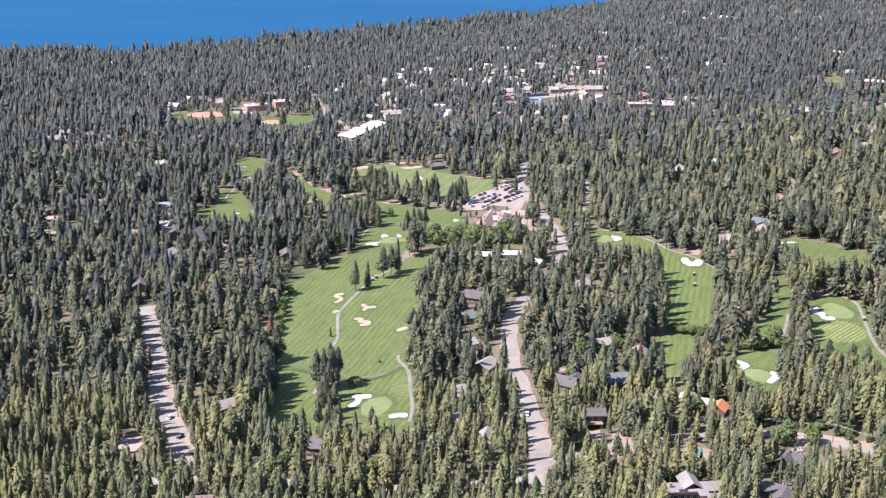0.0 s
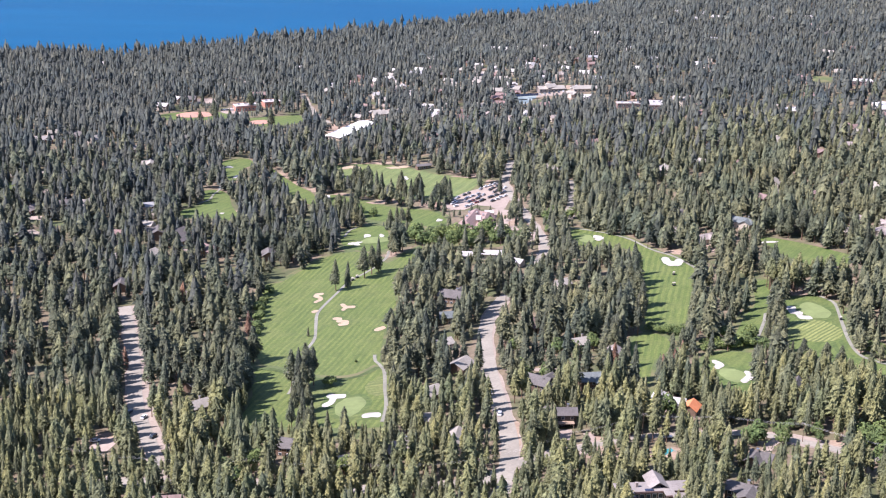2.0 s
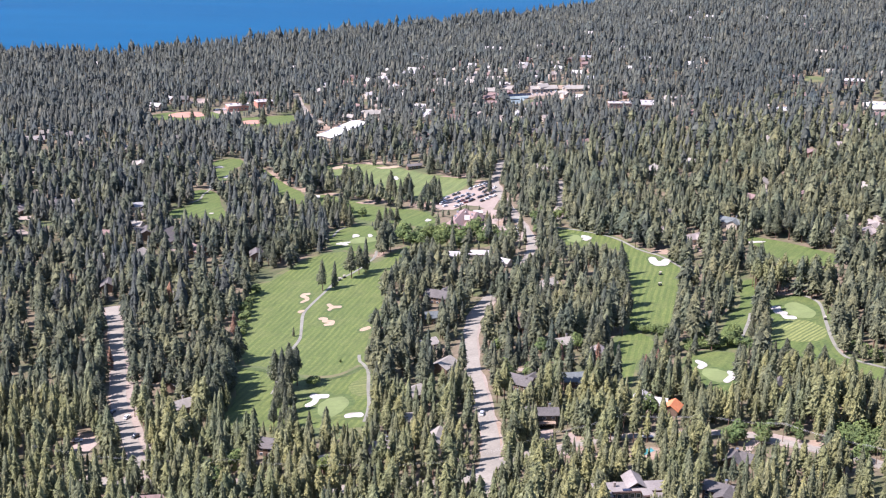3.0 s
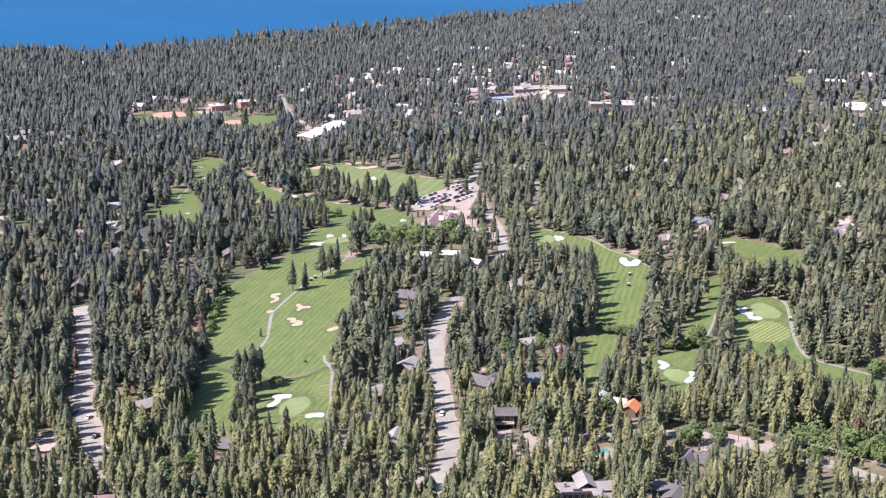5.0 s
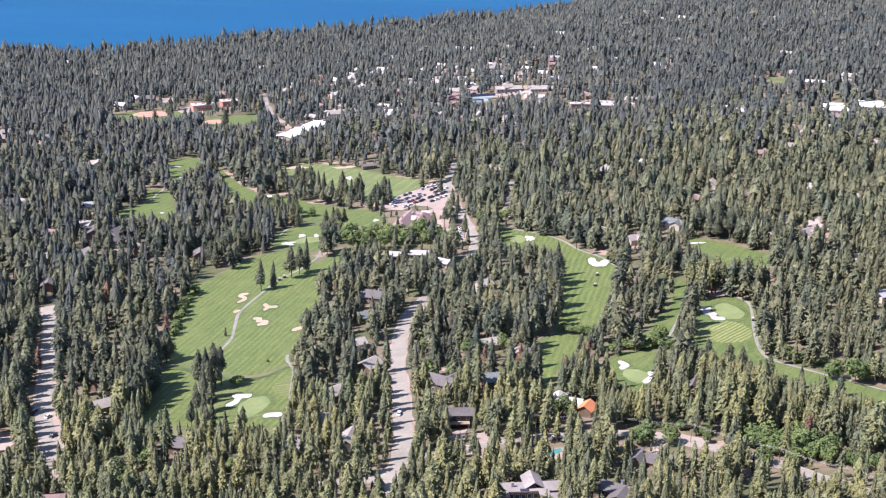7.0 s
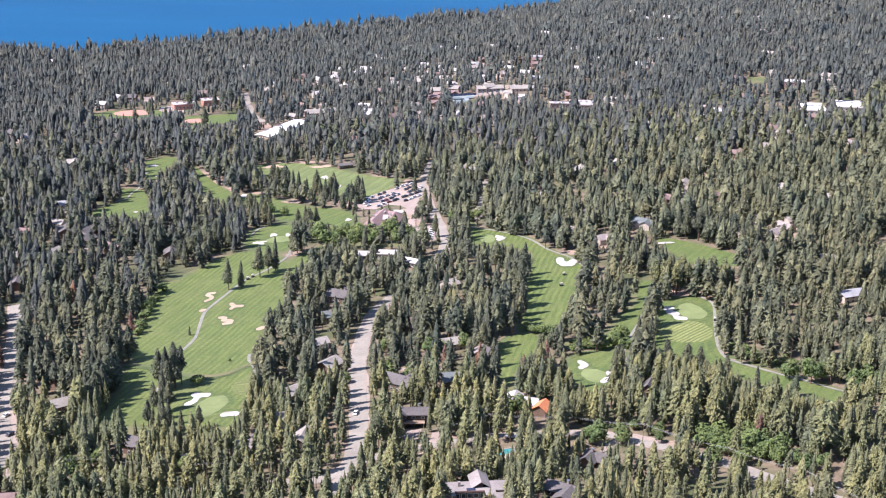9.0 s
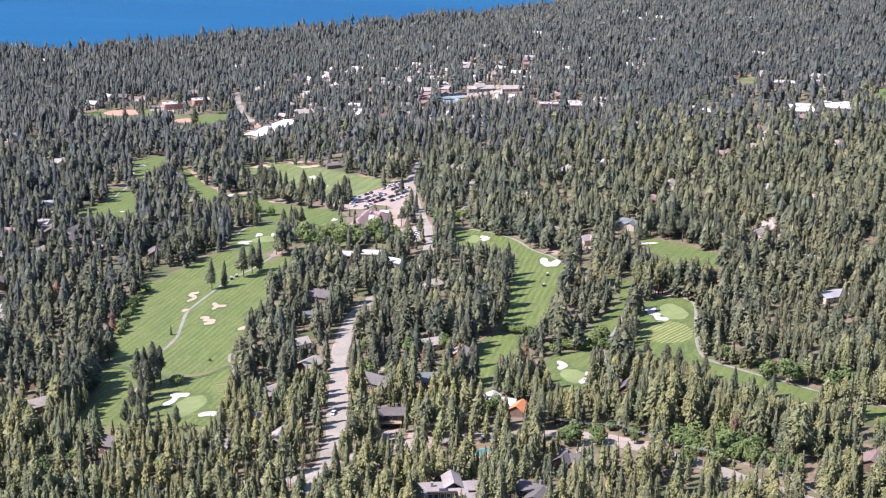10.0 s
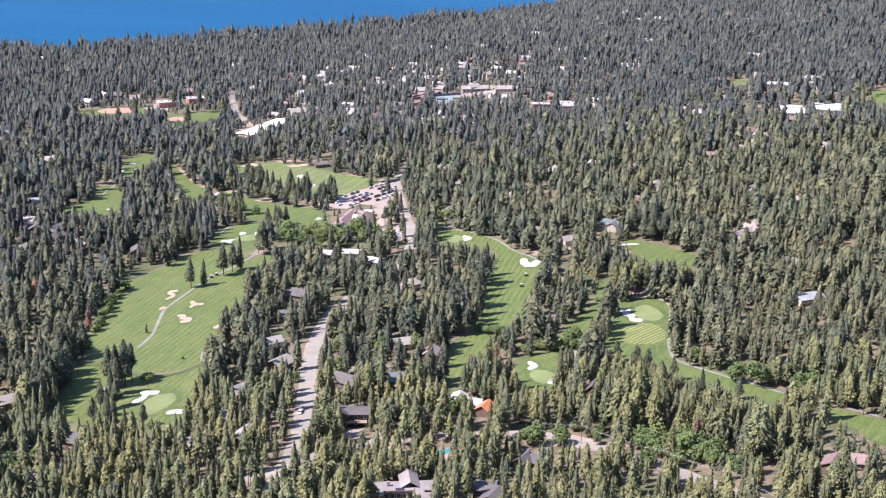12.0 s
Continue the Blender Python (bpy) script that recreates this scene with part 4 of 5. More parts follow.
hall("shop_row", -110, 1345, 5, 34, 12, 4, "r1", "stucco", "long tan low row building", 7, 1.6)
hall("range_shed", -66, 1098, 25, 12, 5, 3.4, "r0", "timber", "dark open-fronted range shed", 7, 1.0)


# inns and shops of the village whose roofs rise clear of the trees
for x, y, turn, w, d, roof, wall, label in ((-182, 1538, 20, 22, 11, "r7", "stucco", "long pale-roofed lodge building in the village"), (-118, 1572, 10, 14, 9, "r2", "white", "white-roofed village building among pines"), (-105, 1496, 15, 24, 12, "r1", "stucco", "wide tan-roofed village building among pines"), (-88, 1602, -10, 18, 10, "r7", "white", "grey-roofed village building among pines"),
                                            (10, 1792, 12, 26, 12, "r2", "white", "large white-roofed village building among pines"), (-17, 1529, 30, 14, 10, "r1", "stucco", "tan-roofed village building among pines"), (23, 1447, 10, 20, 11, "r9", "stucco", "grey-roofed shop by the courts"), (122, 1622, 8, 18, 10, "r7", "stucco", "pale-roofed village building among pines"),
                                            (117, 1572, 15, 16, 10, "r3", "r3", "low red-brown village building among pines"), (111, 1472, 0, 16, 10, "r7", "stucco", "pale-roofed village building among pines"), (74, 1760, 20, 15, 9, "r2", "white", "white-roofed village building among pines"), (167, 1780, -15, 15, 9, "r2", "white", "white-roofed village building among pines"),
                                            (170, 1670, 10, 15, 9, "r7", "stucco", "pale-roofed village building among pines"), (272, 1674, -20, 17, 10, "r7", "stucco", "pale-roofed house on the far slope"), (37, 1663, 5, 15, 9, "r7", "white", "grey-roofed village building among pines"), (44, 1582, -12, 15, 9, "r9", "stucco", "grey-roofed village building among pines"), (82, 1596, 18, 18, 10, "r1", "stucco", "tan-roofed village building among pines")):
    hall("inn", x, y, turn, w * 0.72, d * 0.85, 4.2, roof, wall, label, 3.4, 1.8, False)
for k, (x, y, rx, ry) in enumerate(((-111, 1366, 34, 13), (-150, 1545, 26, 16), (-100, 1545, 30, 16), (73, 1450, 22, 12), (60, 1620, 34, 18), (115, 1545, 16, 22))):
    tag_set(draped("bare_ground", blob(x, y, rx, ry, k + 3), M["dry" if k else "lot"], 0.053, 7), "bare dusty ground between the village buildings", "bare earth")
    KEEP.append((x, y, 0.25 * ry))


def tennis_courts():
    z = float(ground_z(36, 1388))
    top = tagged(empty("tennis_court", pose(36, 1388, z, 0, 0, 22)), "pale blue-green tennis courts with blue windscreen fence", "tennis court")
    KEEP.append((36, 1380, 18))
    part("slab", boxes((0, 0, 0.0, 36, 34, 0.6)), M["court2"], top)
    for i in (-1, 1):
        part("playing_court", boxes((i * 8.5, 0, 0.31, 11, 24, 0.02)), M["court"], top)
        part("net", boxes((i * 8.5, 0, 0.8, 12, 0.06, 1.0)), M["dark"], top)
    for i in range(8):
        part("fence_post", boxes((-18 + 36 * i / 7, 17, 1.8, 0.1, 0.1, 3.4)), M["metal"], top)
    part("windscreen", boxes((0, 17, 1.6, 36, 0.06, 2.6)), M["car_blue"], top, "blue fabric windscreen")


tennis_courts()

# houses far down in the woods, from a few built once
PROTO = []
for k, (roof, wall) in enumerate((("r0", "timber"), ("r1", "stucco"), ("r2", "stucco"), ("r3", "timber"))):
    for j in range(2):
        w, d = (13, 9) if j else (10, 8)
        PROTO.append((k, house("house", pose(0, 0, 0), w, d, 4.6 + j, 2.2 + 0.3 * j, roof, wall, ("grey", "tan", "pale", "red-brown")[k] + "-roofed wooden house among the pines", group="village houses",
                               wing=(2.5, 3.5, 6, 7, 2.0) if j else None)))
used = set()
for row in (NORTHWEST_HOMES, LAKE_ROAD_HOMES, VILLAGE_HOMES, SHOP_STREET, HILL_HOMES, EAST_HOMES):
    for i, (x, y, c, turn) in enumerate(row):
        j = 2 * c + (i % 2)
        KEEP.append((x, y, 3.0 if c != 2 else 4.4))
        if j in used:
            copy_thing(PROTO[j][1], on_land(x, y, turn - 40))
        else:
            PROTO[j][1].matrix_basis = on_land(x, y, turn - 40)
            used.add(j)

# more roofs that glint between the trees, each with a pale drive before it
more = random.Random(31)
CLEAR = [np.array(p) for p in LAWNS.values()]
made = 0
while made < 54:
    y = more.uniform(760, 1780)
    x = more.uniform(-0.32, 0.32) * y
    if abs(x) < 70 and y < 1150 or float(ground_z(x, y)) < LAKE_Z + 4 or any(inside(p, x + np.array([0, 45, -45, 0, 0]), y + np.array([0, 0, 0, 70, -20])).any() for p in CLEAR) or any((x - a) ** 2 + (y - c) ** 2 < (r + 16) ** 2 for a, c, r in KEEP):
        continue
    j = 2 * more.choice((0, 1, 1, 3, 3)) + made % 2
    copy_thing(PROTO[j][1], on_land(x, y, more.uniform(-60, 60)))
    KEEP.append((x, y, 2.6))
    if y < 1400:
        KEEP.append((x + 4, y - 9, 2.4))
        tag_set(draped("driveway", blob(x + 4, y - 9, 3.2, 6.5, made, 0.15, 2), M["lot"], 0.07, 4), "pale asphalt driveway before a house", "driveway")
    made += 1

# the lakeside village: many small roofs on bare lots, half hidden
SMALL = []
for k, (roof, wall) in enumerate((("r1", "stucco"), ("r2", "white"), ("r3", "timber"), ("r5", "stucco"))):
    SMALL.append(house("cottage", pose(0, 0, 0), 11, 8, 4.2, 2.0, roof, wall, ("tan", "white", "red-brown", "brown-grey")[k] + "-roofed cottage on a bare lot in the village", "house", group="village cottages", windows=False, chimney=False, wing=(2, -3, 6, 6, 1.6)))
made, tries = 0, 0
while made < 82 and tries < 4000:
    tries += 1
    if made < 60:
        x, y = more.gauss(-5, 95), more.uniform(1230, 1760)
    else:
        y = more.uniform(820, 1350)
        x = more.uniform(0.10, 0.33) * y
    if float(ground_z(x, y)) < LAKE_Z + 4 or any(inside(p, x + np.array([0, 25, -25, 0, 0]), y + np.array([0, 0, 0, 40, -20])).any() for p in CLEAR) or any((x - a) ** 2 + (y - c) ** 2 < (r + 10) ** 2 for a, c, r in KEEP):
        continue
    j = made if made < 4 else more.choice((0, 0, 1, 2, 2, 3) if made < 60 else (0, 2, 2, 3, 3))
    m = on_land(x, y, more.uniform(-60, 60))
    if made < 4:
        SMALL[made].matrix_basis = m
    else:
        copy_thing(SMALL[j], m)
    KEEP.append((x, y, more.uniform(3.0, 5.5)))
    tag_set(draped("bare_ground", blob(x + 2, y - 9, more.uniform(6, 11), more.uniform(8, 14), made, 0.2, 2), M["dry" if made % 3 else "lot"], 0.055, 6), "bare dusty lot before a cottage", "bare earth")
    made += 1


# ---- trees ----
def cone_crown(r, h, radius, base, count, sides, droop, sharp=0.8, tiers=5, fat=1.0, core=0.70, uneven=0.12):
    """A conifer crown: ragged star-shaped whorls one above another and many pointed sprays. Returns vertices and triangles."""
    v, f = [], []
    lean, side = r.uniform(0, math.tau), r.uniform(0.3, 1.0) * uneven

    def reach(u, a):
        return radius * (0.05 + max(0.0, 1 - u) ** sharp * min(1.0, 0.62 + 2.2 * u)) * (1 + side * math.cos(a - lean) + 0.6 * uneven * math.sin(3 * a + 9 * u + lean))

    for k in range(tiers):
        lo = 0.01 + 0.86 * k / tiers + (r.uniform(-0.25, 0.25) / tiers if k else 0)
        hi = 0.97 if k == tiers - 1 else min(0.99, lo + 1.9 / tiers)
        n, a0 = len(v), r.uniform(0, 6.3)
        for i in range(sides):
            a = a0 + math.tau * i / sides + r.uniform(-0.15, 0.15)
            q = core * reach(lo, a) * (r.uniform(1.05, 1.45) if i % 2 else r.uniform(0.5, 0.8))
            v.append((q * math.cos(a), q * math.sin(a), h * (base + (1 - base) * lo) - (0.6 if i % 2 else -0.3) * droop * q + r.uniform(-0.015, 0.015) * h))
        v.append((0, 0, h * (base + (1 - base) * hi)))
        f += [(n + i, n + (i + 1) % sides, n + sides) for i in range(sides)]
    for k in range(count):
        u = 1 - (1 - (k + r.uniform(0.0, 0.9)) / count) ** 0.66
        a = k * 2.399963 + r.uniform(-0.5, 0.5)
        out = reach(u, a) * r.uniform(0.66, 1.16) + 0.1
        z = h * (base + (1 - base) * u * 0.97) + r.uniform(-0.015, 0.015) * h
        ln = fat * (0.22 * out + 0.55) * r.uniform(0.7, 1.3)
        w, d0 = ln * r.uniform(0.30, 0.48), max(0.0, out - ln)
        roll, twist = r.uniform(-1.0, 1.0) * w, r.uniform(-0.7, 0.7) * w
        dz = ln * (r.uniform(-0.25, 0.45) - droop * r.uniform(0.0, 1.8))
        c, s = math.cos(a), math.sin(a)
        n = len(v)
        for d, t, up in ((d0, w, 0.2 * ln + roll), (d0, -w, 0.2 * ln - roll), (d0 + ln, twist, dz)):
            v.append((c * d - s * t, s * d + c * t, z + up - 0.35 * droop * out))
        f.append((n, n + 2, n + 1))
    return np.array(v), np.array(f)


def leafy_crown(r, h, radius, base, count):
    """A broadleaf crown or shrub: many small tilted leaf clumps on a few uneven boughs."""
    v, f = [], []
    lobes = [(0.0, 0.0, 0.62, 0.62)] + [(0.5 * math.cos(a), 0.5 * math.sin(a), r.uniform(0.28, 0.72), r.uniform(0.36, 0.56)) for a in (r.uniform(0, 1) + k * 1.05 for k in range(6))]
    for k in range(count):
        lx, ly, lz, lr = lobes[k % len(lobes)]
        a, u = r.uniform(0, math.tau), r.uniform(-0.9, 1.0)
        q = math.sqrt(max(0.0, 1 - u * u)) * r.uniform(0.75, 1.12)
        x, y = radius * (lx + lr * q * math.cos(a)), radius * (ly + lr * q * math.sin(a))
        z = h * (base + (1 - base) * min(1.02, max(0.0, lz + 0.55 * lr * u)))
        s = radius * r.uniform(0.07, 0.16)
        n = len(v)
        out = Vector((math.cos(a) * q, math.sin(a) * q, u + 0.25)).normalized()
        e1 = out.orthogonal().normalized()
        e1.rotate(Matrix.Rotation(r.uniform(0, 6.28), 3, out))
        e2 = out.cross(e1)
        o = Vector((x, y, z))
        for p in (o + e1 * s, o + e2 * s, o - e1 * s, o - e2 * s, o + out * s * 0.7):
            v.append(tuple(p))
        f += [(n, n + 1, n + 4), (n + 1, n + 2, n + 4), (n + 2, n + 3, n + 4), (n + 3, n, n + 4)]
    return np.array(v), np.array(f)


def stem(h, rad, sides, top=0.9, bend=0.0):
    v, f = [], []
    levels = ((-0.03, 1.25), (0.12, 0.95), (0.5, 0.62), (top, 0.12)) if sides > 3 else ((-0.03, 1.1), (0.6, 0.5))
    for u, k in levels:
        for i in range(sides):
            a = math.tau * i / sides
            v.append((rad * k * math.cos(a) + bend * u * u, rad * k * math.sin(a), h * u))
    for j in range(len(levels) - 1):
        for i in range(sides):
            a, b = j * sides + i, j * sides + (i + 1) % sides
            f += [(a, b, b + sides), (a, b + sides, a + sides)]
    return np.array(v), np.array(f)


# unit trees, one metre high, at three degrees of detail: crown, stem, whether pine or fir
def kinds(count, sides, trunk_sides, many, seed, tiers=5, fat=1.0):
    out = []
    for k in range(many):
        r = random.Random(seed + k)
        fir = k % 2
        radius = r.uniform(0.148, 0.18) if fir else r.uniform(0.168, 0.215)
        base = r.uniform(0.04, 0.12) if fir else r.uniform(0.12, 0.30)
        sharp, uneven = (r.uniform(0.68, 0.88), 0.16) if fir else (r.uniform(0.46, 0.68), 0.30)
        if k % 5 == 4:      # an old pine with a high, gappy crown
            base, sharp, uneven = r.uniform(0.32, 0.42), 0.5, 0.4
        c = cone_crown(r, 20.0, radius * 20, base, count, sides, 0.45 if fir else 0.26, sharp, tiers, fat, uneven=uneven)
        s = stem(20.0, 0.30, trunk_sides, 0.9) if trunk_sides else (np.zeros((0, 3)), np.zeros((0, 3), int))
        out.append(((c[0] / 20, c[1]), (s[0] / 20, s[1]), fir))
    return out


NEAREST, FINE, BETWEEN = kinds(680, 10, 6, 10, 11, 8, 0.72), kinds(235, 10, 4, 14, 11, 6, 1.0), kinds(165, 8, 3, 14, 31, 5, 1.2)
MIDDLE, COARSE = kinds(90, 8, 0, 16, 41, 4, 1.4), kinds(11, 6, 0, 16, 71, 2, 2.0)


def tri_mesh(name, v, f, mats, which=None):
    me = bpy.data.meshes.new(name)
    me.vertices.add(len(v))
    me.vertices.foreach_set("co", np.ascontiguousarray(v, dtype=np.float32).ravel())
    me.loops.add(3 * len(f))
    me.loops.foreach_set("vertex_index", np.ascontiguousarray(f, dtype=np.int32).ravel())
    me.polygons.add(len(f))
    me.polygons.foreach_set("loop_start", np.arange(0, 3 * len(f), 3, dtype=np.int32))
    for m in mats:
        me.materials.append(m)
    if which is not None:
        me.polygons.foreach_set("material_index", which.astype(np.int32))
    me.update(calc_edges=True)
    return me


def woods(name, unit, x, y, h, wide, label, mats=("needles", "fir")):
    """Many trees in one sheet of wood, each turned and sized for itself."""
    vs, fs, ms, n = [], [], [], 0
    which = rng.integers(0, len(unit), len(x))
    z = ground_z(x, y)
    for k, (crown, trunk, fir) in enumerate(unit):
        for (v, f), m in ((crown, fir), (trunk, 2)):
            s = which == k
            c = int(s.sum())
            if not c or not len(v):
                continue
            a = (rng if m == 2 else np.random.default_rng(k)).uniform(0, math.tau, c)
            ca, sa, hh, ww = np.cos(a)[:, None], np.sin(a)[:, None], h[s][:, None], (h * wide)[s][:, None]
            p = np.stack([(v[:, 0] * ca - v[:, 1] * sa) * ww + x[s][:, None], (v[:, 0] * sa + v[:, 1] * ca) * ww + y[s][:, None], v[:, 2] * hh + z[s][:, None]], -1)
            vs.append(p.reshape(-1, 3))
            fs.append((f[None] + (np.arange(c) * len(v))[:, None, None] + n).reshape(-1, 3))
            ms.append(np.full(c * len(f), m))
            n += c * len(v)
    me = tri_mesh(name, np.concatenate(vs), np.concatenate(fs), [M[mats[0]], M[mats[1]], M["bark"]], np.concatenate(ms))
    return tagged(new(name, me), label, "forest", kind="stuff")


SHRUBS = [(-98, 607, 1.5), (-150, 770, 1.4), (-150, 730, 1.6), (-147, 700, 1.5), (-146, 690, 1.3), (-148, 715, 1.5), (-150, 750, 1.2), (-143, 660, 1.3), (72, 660, 1.4), (68, 663, 1.3), (76, 660, 1.4), (64, 668, 1.2), (80, 663, 1.2),
          (101, 632, 1.45), (106, 634, 1.59), (96, 633, 1.3), (111, 632, 1.45), (116, 630, 1.3), (166, 606, 1.2), (171, 602, 1.4), (176, 598, 1.4), (181, 596, 1.1), (170, 610, 1.2), (186, 590, 1.1), (-86, 1002, 1.2), (-95, 1000, 1.3), (-78, 985, 1.1),
          (86, 632, 1.0), (91, 634, 1.2), (98, 646, 1.9), (94, 641, 1.3), (87, 639, 1.1), (163, 617, 1.3), (167, 615, 1.4), (-104, 1006, 1.2), (-130, 1030, 1.5), (-45, 978, 1.2), (-88, 640, 0.4)]
WOODY_CLUB = [(108, 640, 1.0), (112, 645, 0.9), (-65, 868, 1.35), (-60, 862, 1.35), (-55, 872, 1.22), (-66, 880, 1.22), (-48, 880, 1.35), (-40, 878, 1.08), (-36, 862, 1.35), (-30, 868, 1.49), (-24, 862, 1.35), (-18, 870, 1.49), (-12, 862, 1.35), (-6, 868, 1.22), (-40, 852, 1.22), (-28, 852, 1.35), (-2, 856, 1.08), (4, 850, 1.08), (-52, 858, 1.22), (30, 930, 0.8), (34, 945, 0.8), (27, 860, 0.8), (25, 905, 1.0), (30, 915, 0.9)]
WOODY_STREET = [(36, 908, 1.0), (42, 915, 0.9), (48, 905, 0.8), (24, 880, 0.7), (-118, 950, 1.0), (-108, 946, 1.0), (-98, 948, 0.9), (55, 546, 1.1), (50, 543, 1.0), (128, 482, 1.0), (140, 480, 0.9), (152, 484, 0.9), (138, 500, 0.8), (96, 508, 1.0), (86, 508, 1.0), (-4, 600, 1.0), (6, 604, 0.9), (-8, 640, 0.9), (14, 640, 1.0), (22, 632, 1.0), (32, 640, 0.9), (-6, 615, 0.9), (-126, 492, 0.9), (-120, 505, 1.0)]
WOODY_SLOPE = [(-132, 505, 0.9), (180, 575, 1.1), (188, 568, 1.2), (194, 572, 1.1), (-25, 600, 0.6), (-82, 498, 0.8), (-150, 740, 0.8), (-100, 1235, 1.3), (-112, 1240, 1.2), (-90, 1228, 1.2), (-35, 1260, 1.1), (-60, 1225, 1.1), (127, 500, 0.8), (150, 497, 0.9), (144, 490, 1.0), (135, 492, 1.0), (157, 490, 1.0), (147, 502, 0.9), (160, 478, 0.8), (112, 515, 0.7), (168, 470, 0.7), (205, 560, 1.1), (211, 563, 1.1), (217, 557, 0.9)]
WOODY_BEND = [(128, 512, 0.9), (129, 503, 1.0), (132, 497, 0.8), (136, 506, 1.1), (141, 500, 0.9), (145, 493, 1.0), (149, 489, 1.0), (83, 509, 0.9), (111, 507, 0.5), (103, 523, 0.6), (147, 484, 0.8), (152, 477, 0.8), (162, 471, 0.9), (154, 483, 0.9)]
WOODY = WOODY_CLUB + WOODY_STREET + WOODY_SLOPE + WOODY_BEND
for tx, ty, s in SHRUBS:
    KEEP.append((tx, ty, 1.6 * s))
for tx, ty, s in WOODY:
    KEEP.append((tx, ty, 3.4 * s))
OPEN = [np.array(p) for p in LAWNS.values()] + [np.array(o) for o in LOTS]
EDGE = {"WEST": 2.0, "MAIN": 2.0, "CLUB": 1.4}      # open strip beside a street
STREETS = [(curve_through(p, 4.0), w / 2 + EDGE.get(nm, 0.6)) for nm, p, w in ROADS]
DEEP = {"MAIN", "CROSS_E", "CROSS_E2", "CROSS_EE", "WEST", "CLUB", "SIDE", "EAST", "FAR", "NORTHWEST"}


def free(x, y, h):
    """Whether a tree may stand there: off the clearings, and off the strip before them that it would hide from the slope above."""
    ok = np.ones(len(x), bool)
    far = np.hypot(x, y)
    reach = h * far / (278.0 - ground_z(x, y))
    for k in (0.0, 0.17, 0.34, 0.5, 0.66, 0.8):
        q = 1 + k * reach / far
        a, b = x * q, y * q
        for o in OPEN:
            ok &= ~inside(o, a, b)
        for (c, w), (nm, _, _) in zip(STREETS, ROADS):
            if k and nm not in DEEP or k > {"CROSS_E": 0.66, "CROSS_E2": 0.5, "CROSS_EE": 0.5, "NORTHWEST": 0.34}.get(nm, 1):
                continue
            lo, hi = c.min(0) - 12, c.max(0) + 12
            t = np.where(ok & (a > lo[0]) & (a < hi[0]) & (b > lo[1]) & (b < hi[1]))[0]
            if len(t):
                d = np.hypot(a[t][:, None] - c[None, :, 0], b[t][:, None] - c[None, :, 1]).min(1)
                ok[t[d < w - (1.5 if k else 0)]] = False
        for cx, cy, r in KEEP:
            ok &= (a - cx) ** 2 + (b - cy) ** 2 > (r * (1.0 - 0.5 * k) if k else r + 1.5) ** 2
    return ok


def village(x, y):
    """How far a place lies inside the thinly wooded village, 0 to 1."""
    a = np.exp(-((x - 0.02 * y) / 150.0) ** 2 - ((y - 1480) / 190.0) ** 2)
    b = np.exp(-((x + 205) / 110.0) ** 2 - ((y - 1420) / 70.0) ** 2)
    c = np.exp(-((x - 330) / 90.0) ** 2 - ((y - 1260) / 60.0) ** 2) + 0.7 * np.exp(-((x - 300) / 70.0) ** 2 - ((y - 1900) / 120.0) ** 2)
    return np.clip(1.6 * np.maximum(np.maximum(a, b), c), 0, 1)


def scatter(y0, y1, step, seed, low=1.0):
    g = np.random.default_rng(seed)
    half = 0.34 * y1 + 90
    gx, gy = np.meshgrid(np.arange(-half, half, step), np.arange(y0, y1, step))
    x, y = (gx + g.uniform(-0.48, 0.48, gx.shape) * step).ravel(), (gy + g.uniform(-0.48, 0.48, gx.shape) * step).ravel()
    patch = np.array([noise.noise((a * 0.012, b * 0.012, 3.1)) for a, b in zip(x, y)])
    gap = np.array([noise.noise((a * 0.085, b * 0.060, 8.7)) for a, b in zip(x, y)])
    keep = (gap > -0.30 - 0.35 * np.clip((y - 780) / 300.0, 0, 1) - 0.12 * (y < 560) - 0.10 * ((x > 120) & (y > 580))) & (np.abs(x) < 0.335 * y + 88) & (g.uniform(0, 1, len(x)) < (0.90 + 0.35 * patch) * (1 - 0.45 * village(x, y))) & (ground_z(x, y) > LAKE_Z + 1.0)
    x, y, patch = x[keep], y[keep], patch[keep]
    h = low * np.clip(g.normal(16.4, 4.2, len(x)) + 4 * patch, 6, 29)
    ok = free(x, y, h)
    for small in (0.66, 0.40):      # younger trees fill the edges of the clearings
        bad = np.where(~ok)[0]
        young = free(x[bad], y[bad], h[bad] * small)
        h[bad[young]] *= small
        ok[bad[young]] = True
    return x[ok], y[ok], h[ok], g.uniform(0.88, 1.26, ok.sum())


x, y, h, wide = scatter(395, 585, 5.0, 1, 0.94)
wide *= 0.84
order = np.argsort(y)
first, rest = order[:300], order[300:]


def one_tree(unit, label, name, mats=("young", "near_bright_fir")):
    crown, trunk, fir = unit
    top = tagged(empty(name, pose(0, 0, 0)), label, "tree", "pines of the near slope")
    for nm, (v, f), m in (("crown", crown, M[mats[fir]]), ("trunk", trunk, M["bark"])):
        ob = new(nm, tri_mesh(nm, v, f, [m]))
        ob.parent = top
    return top


def put_tree(unit_top, x, y, h, w, turn):
    t = copy_thing(unit_top, pose(0, 0, 0))
    t.matrix_basis = on_land(x, y, turn) @ Matrix.Diagonal((h * w, h * w, h, 1))
    return t


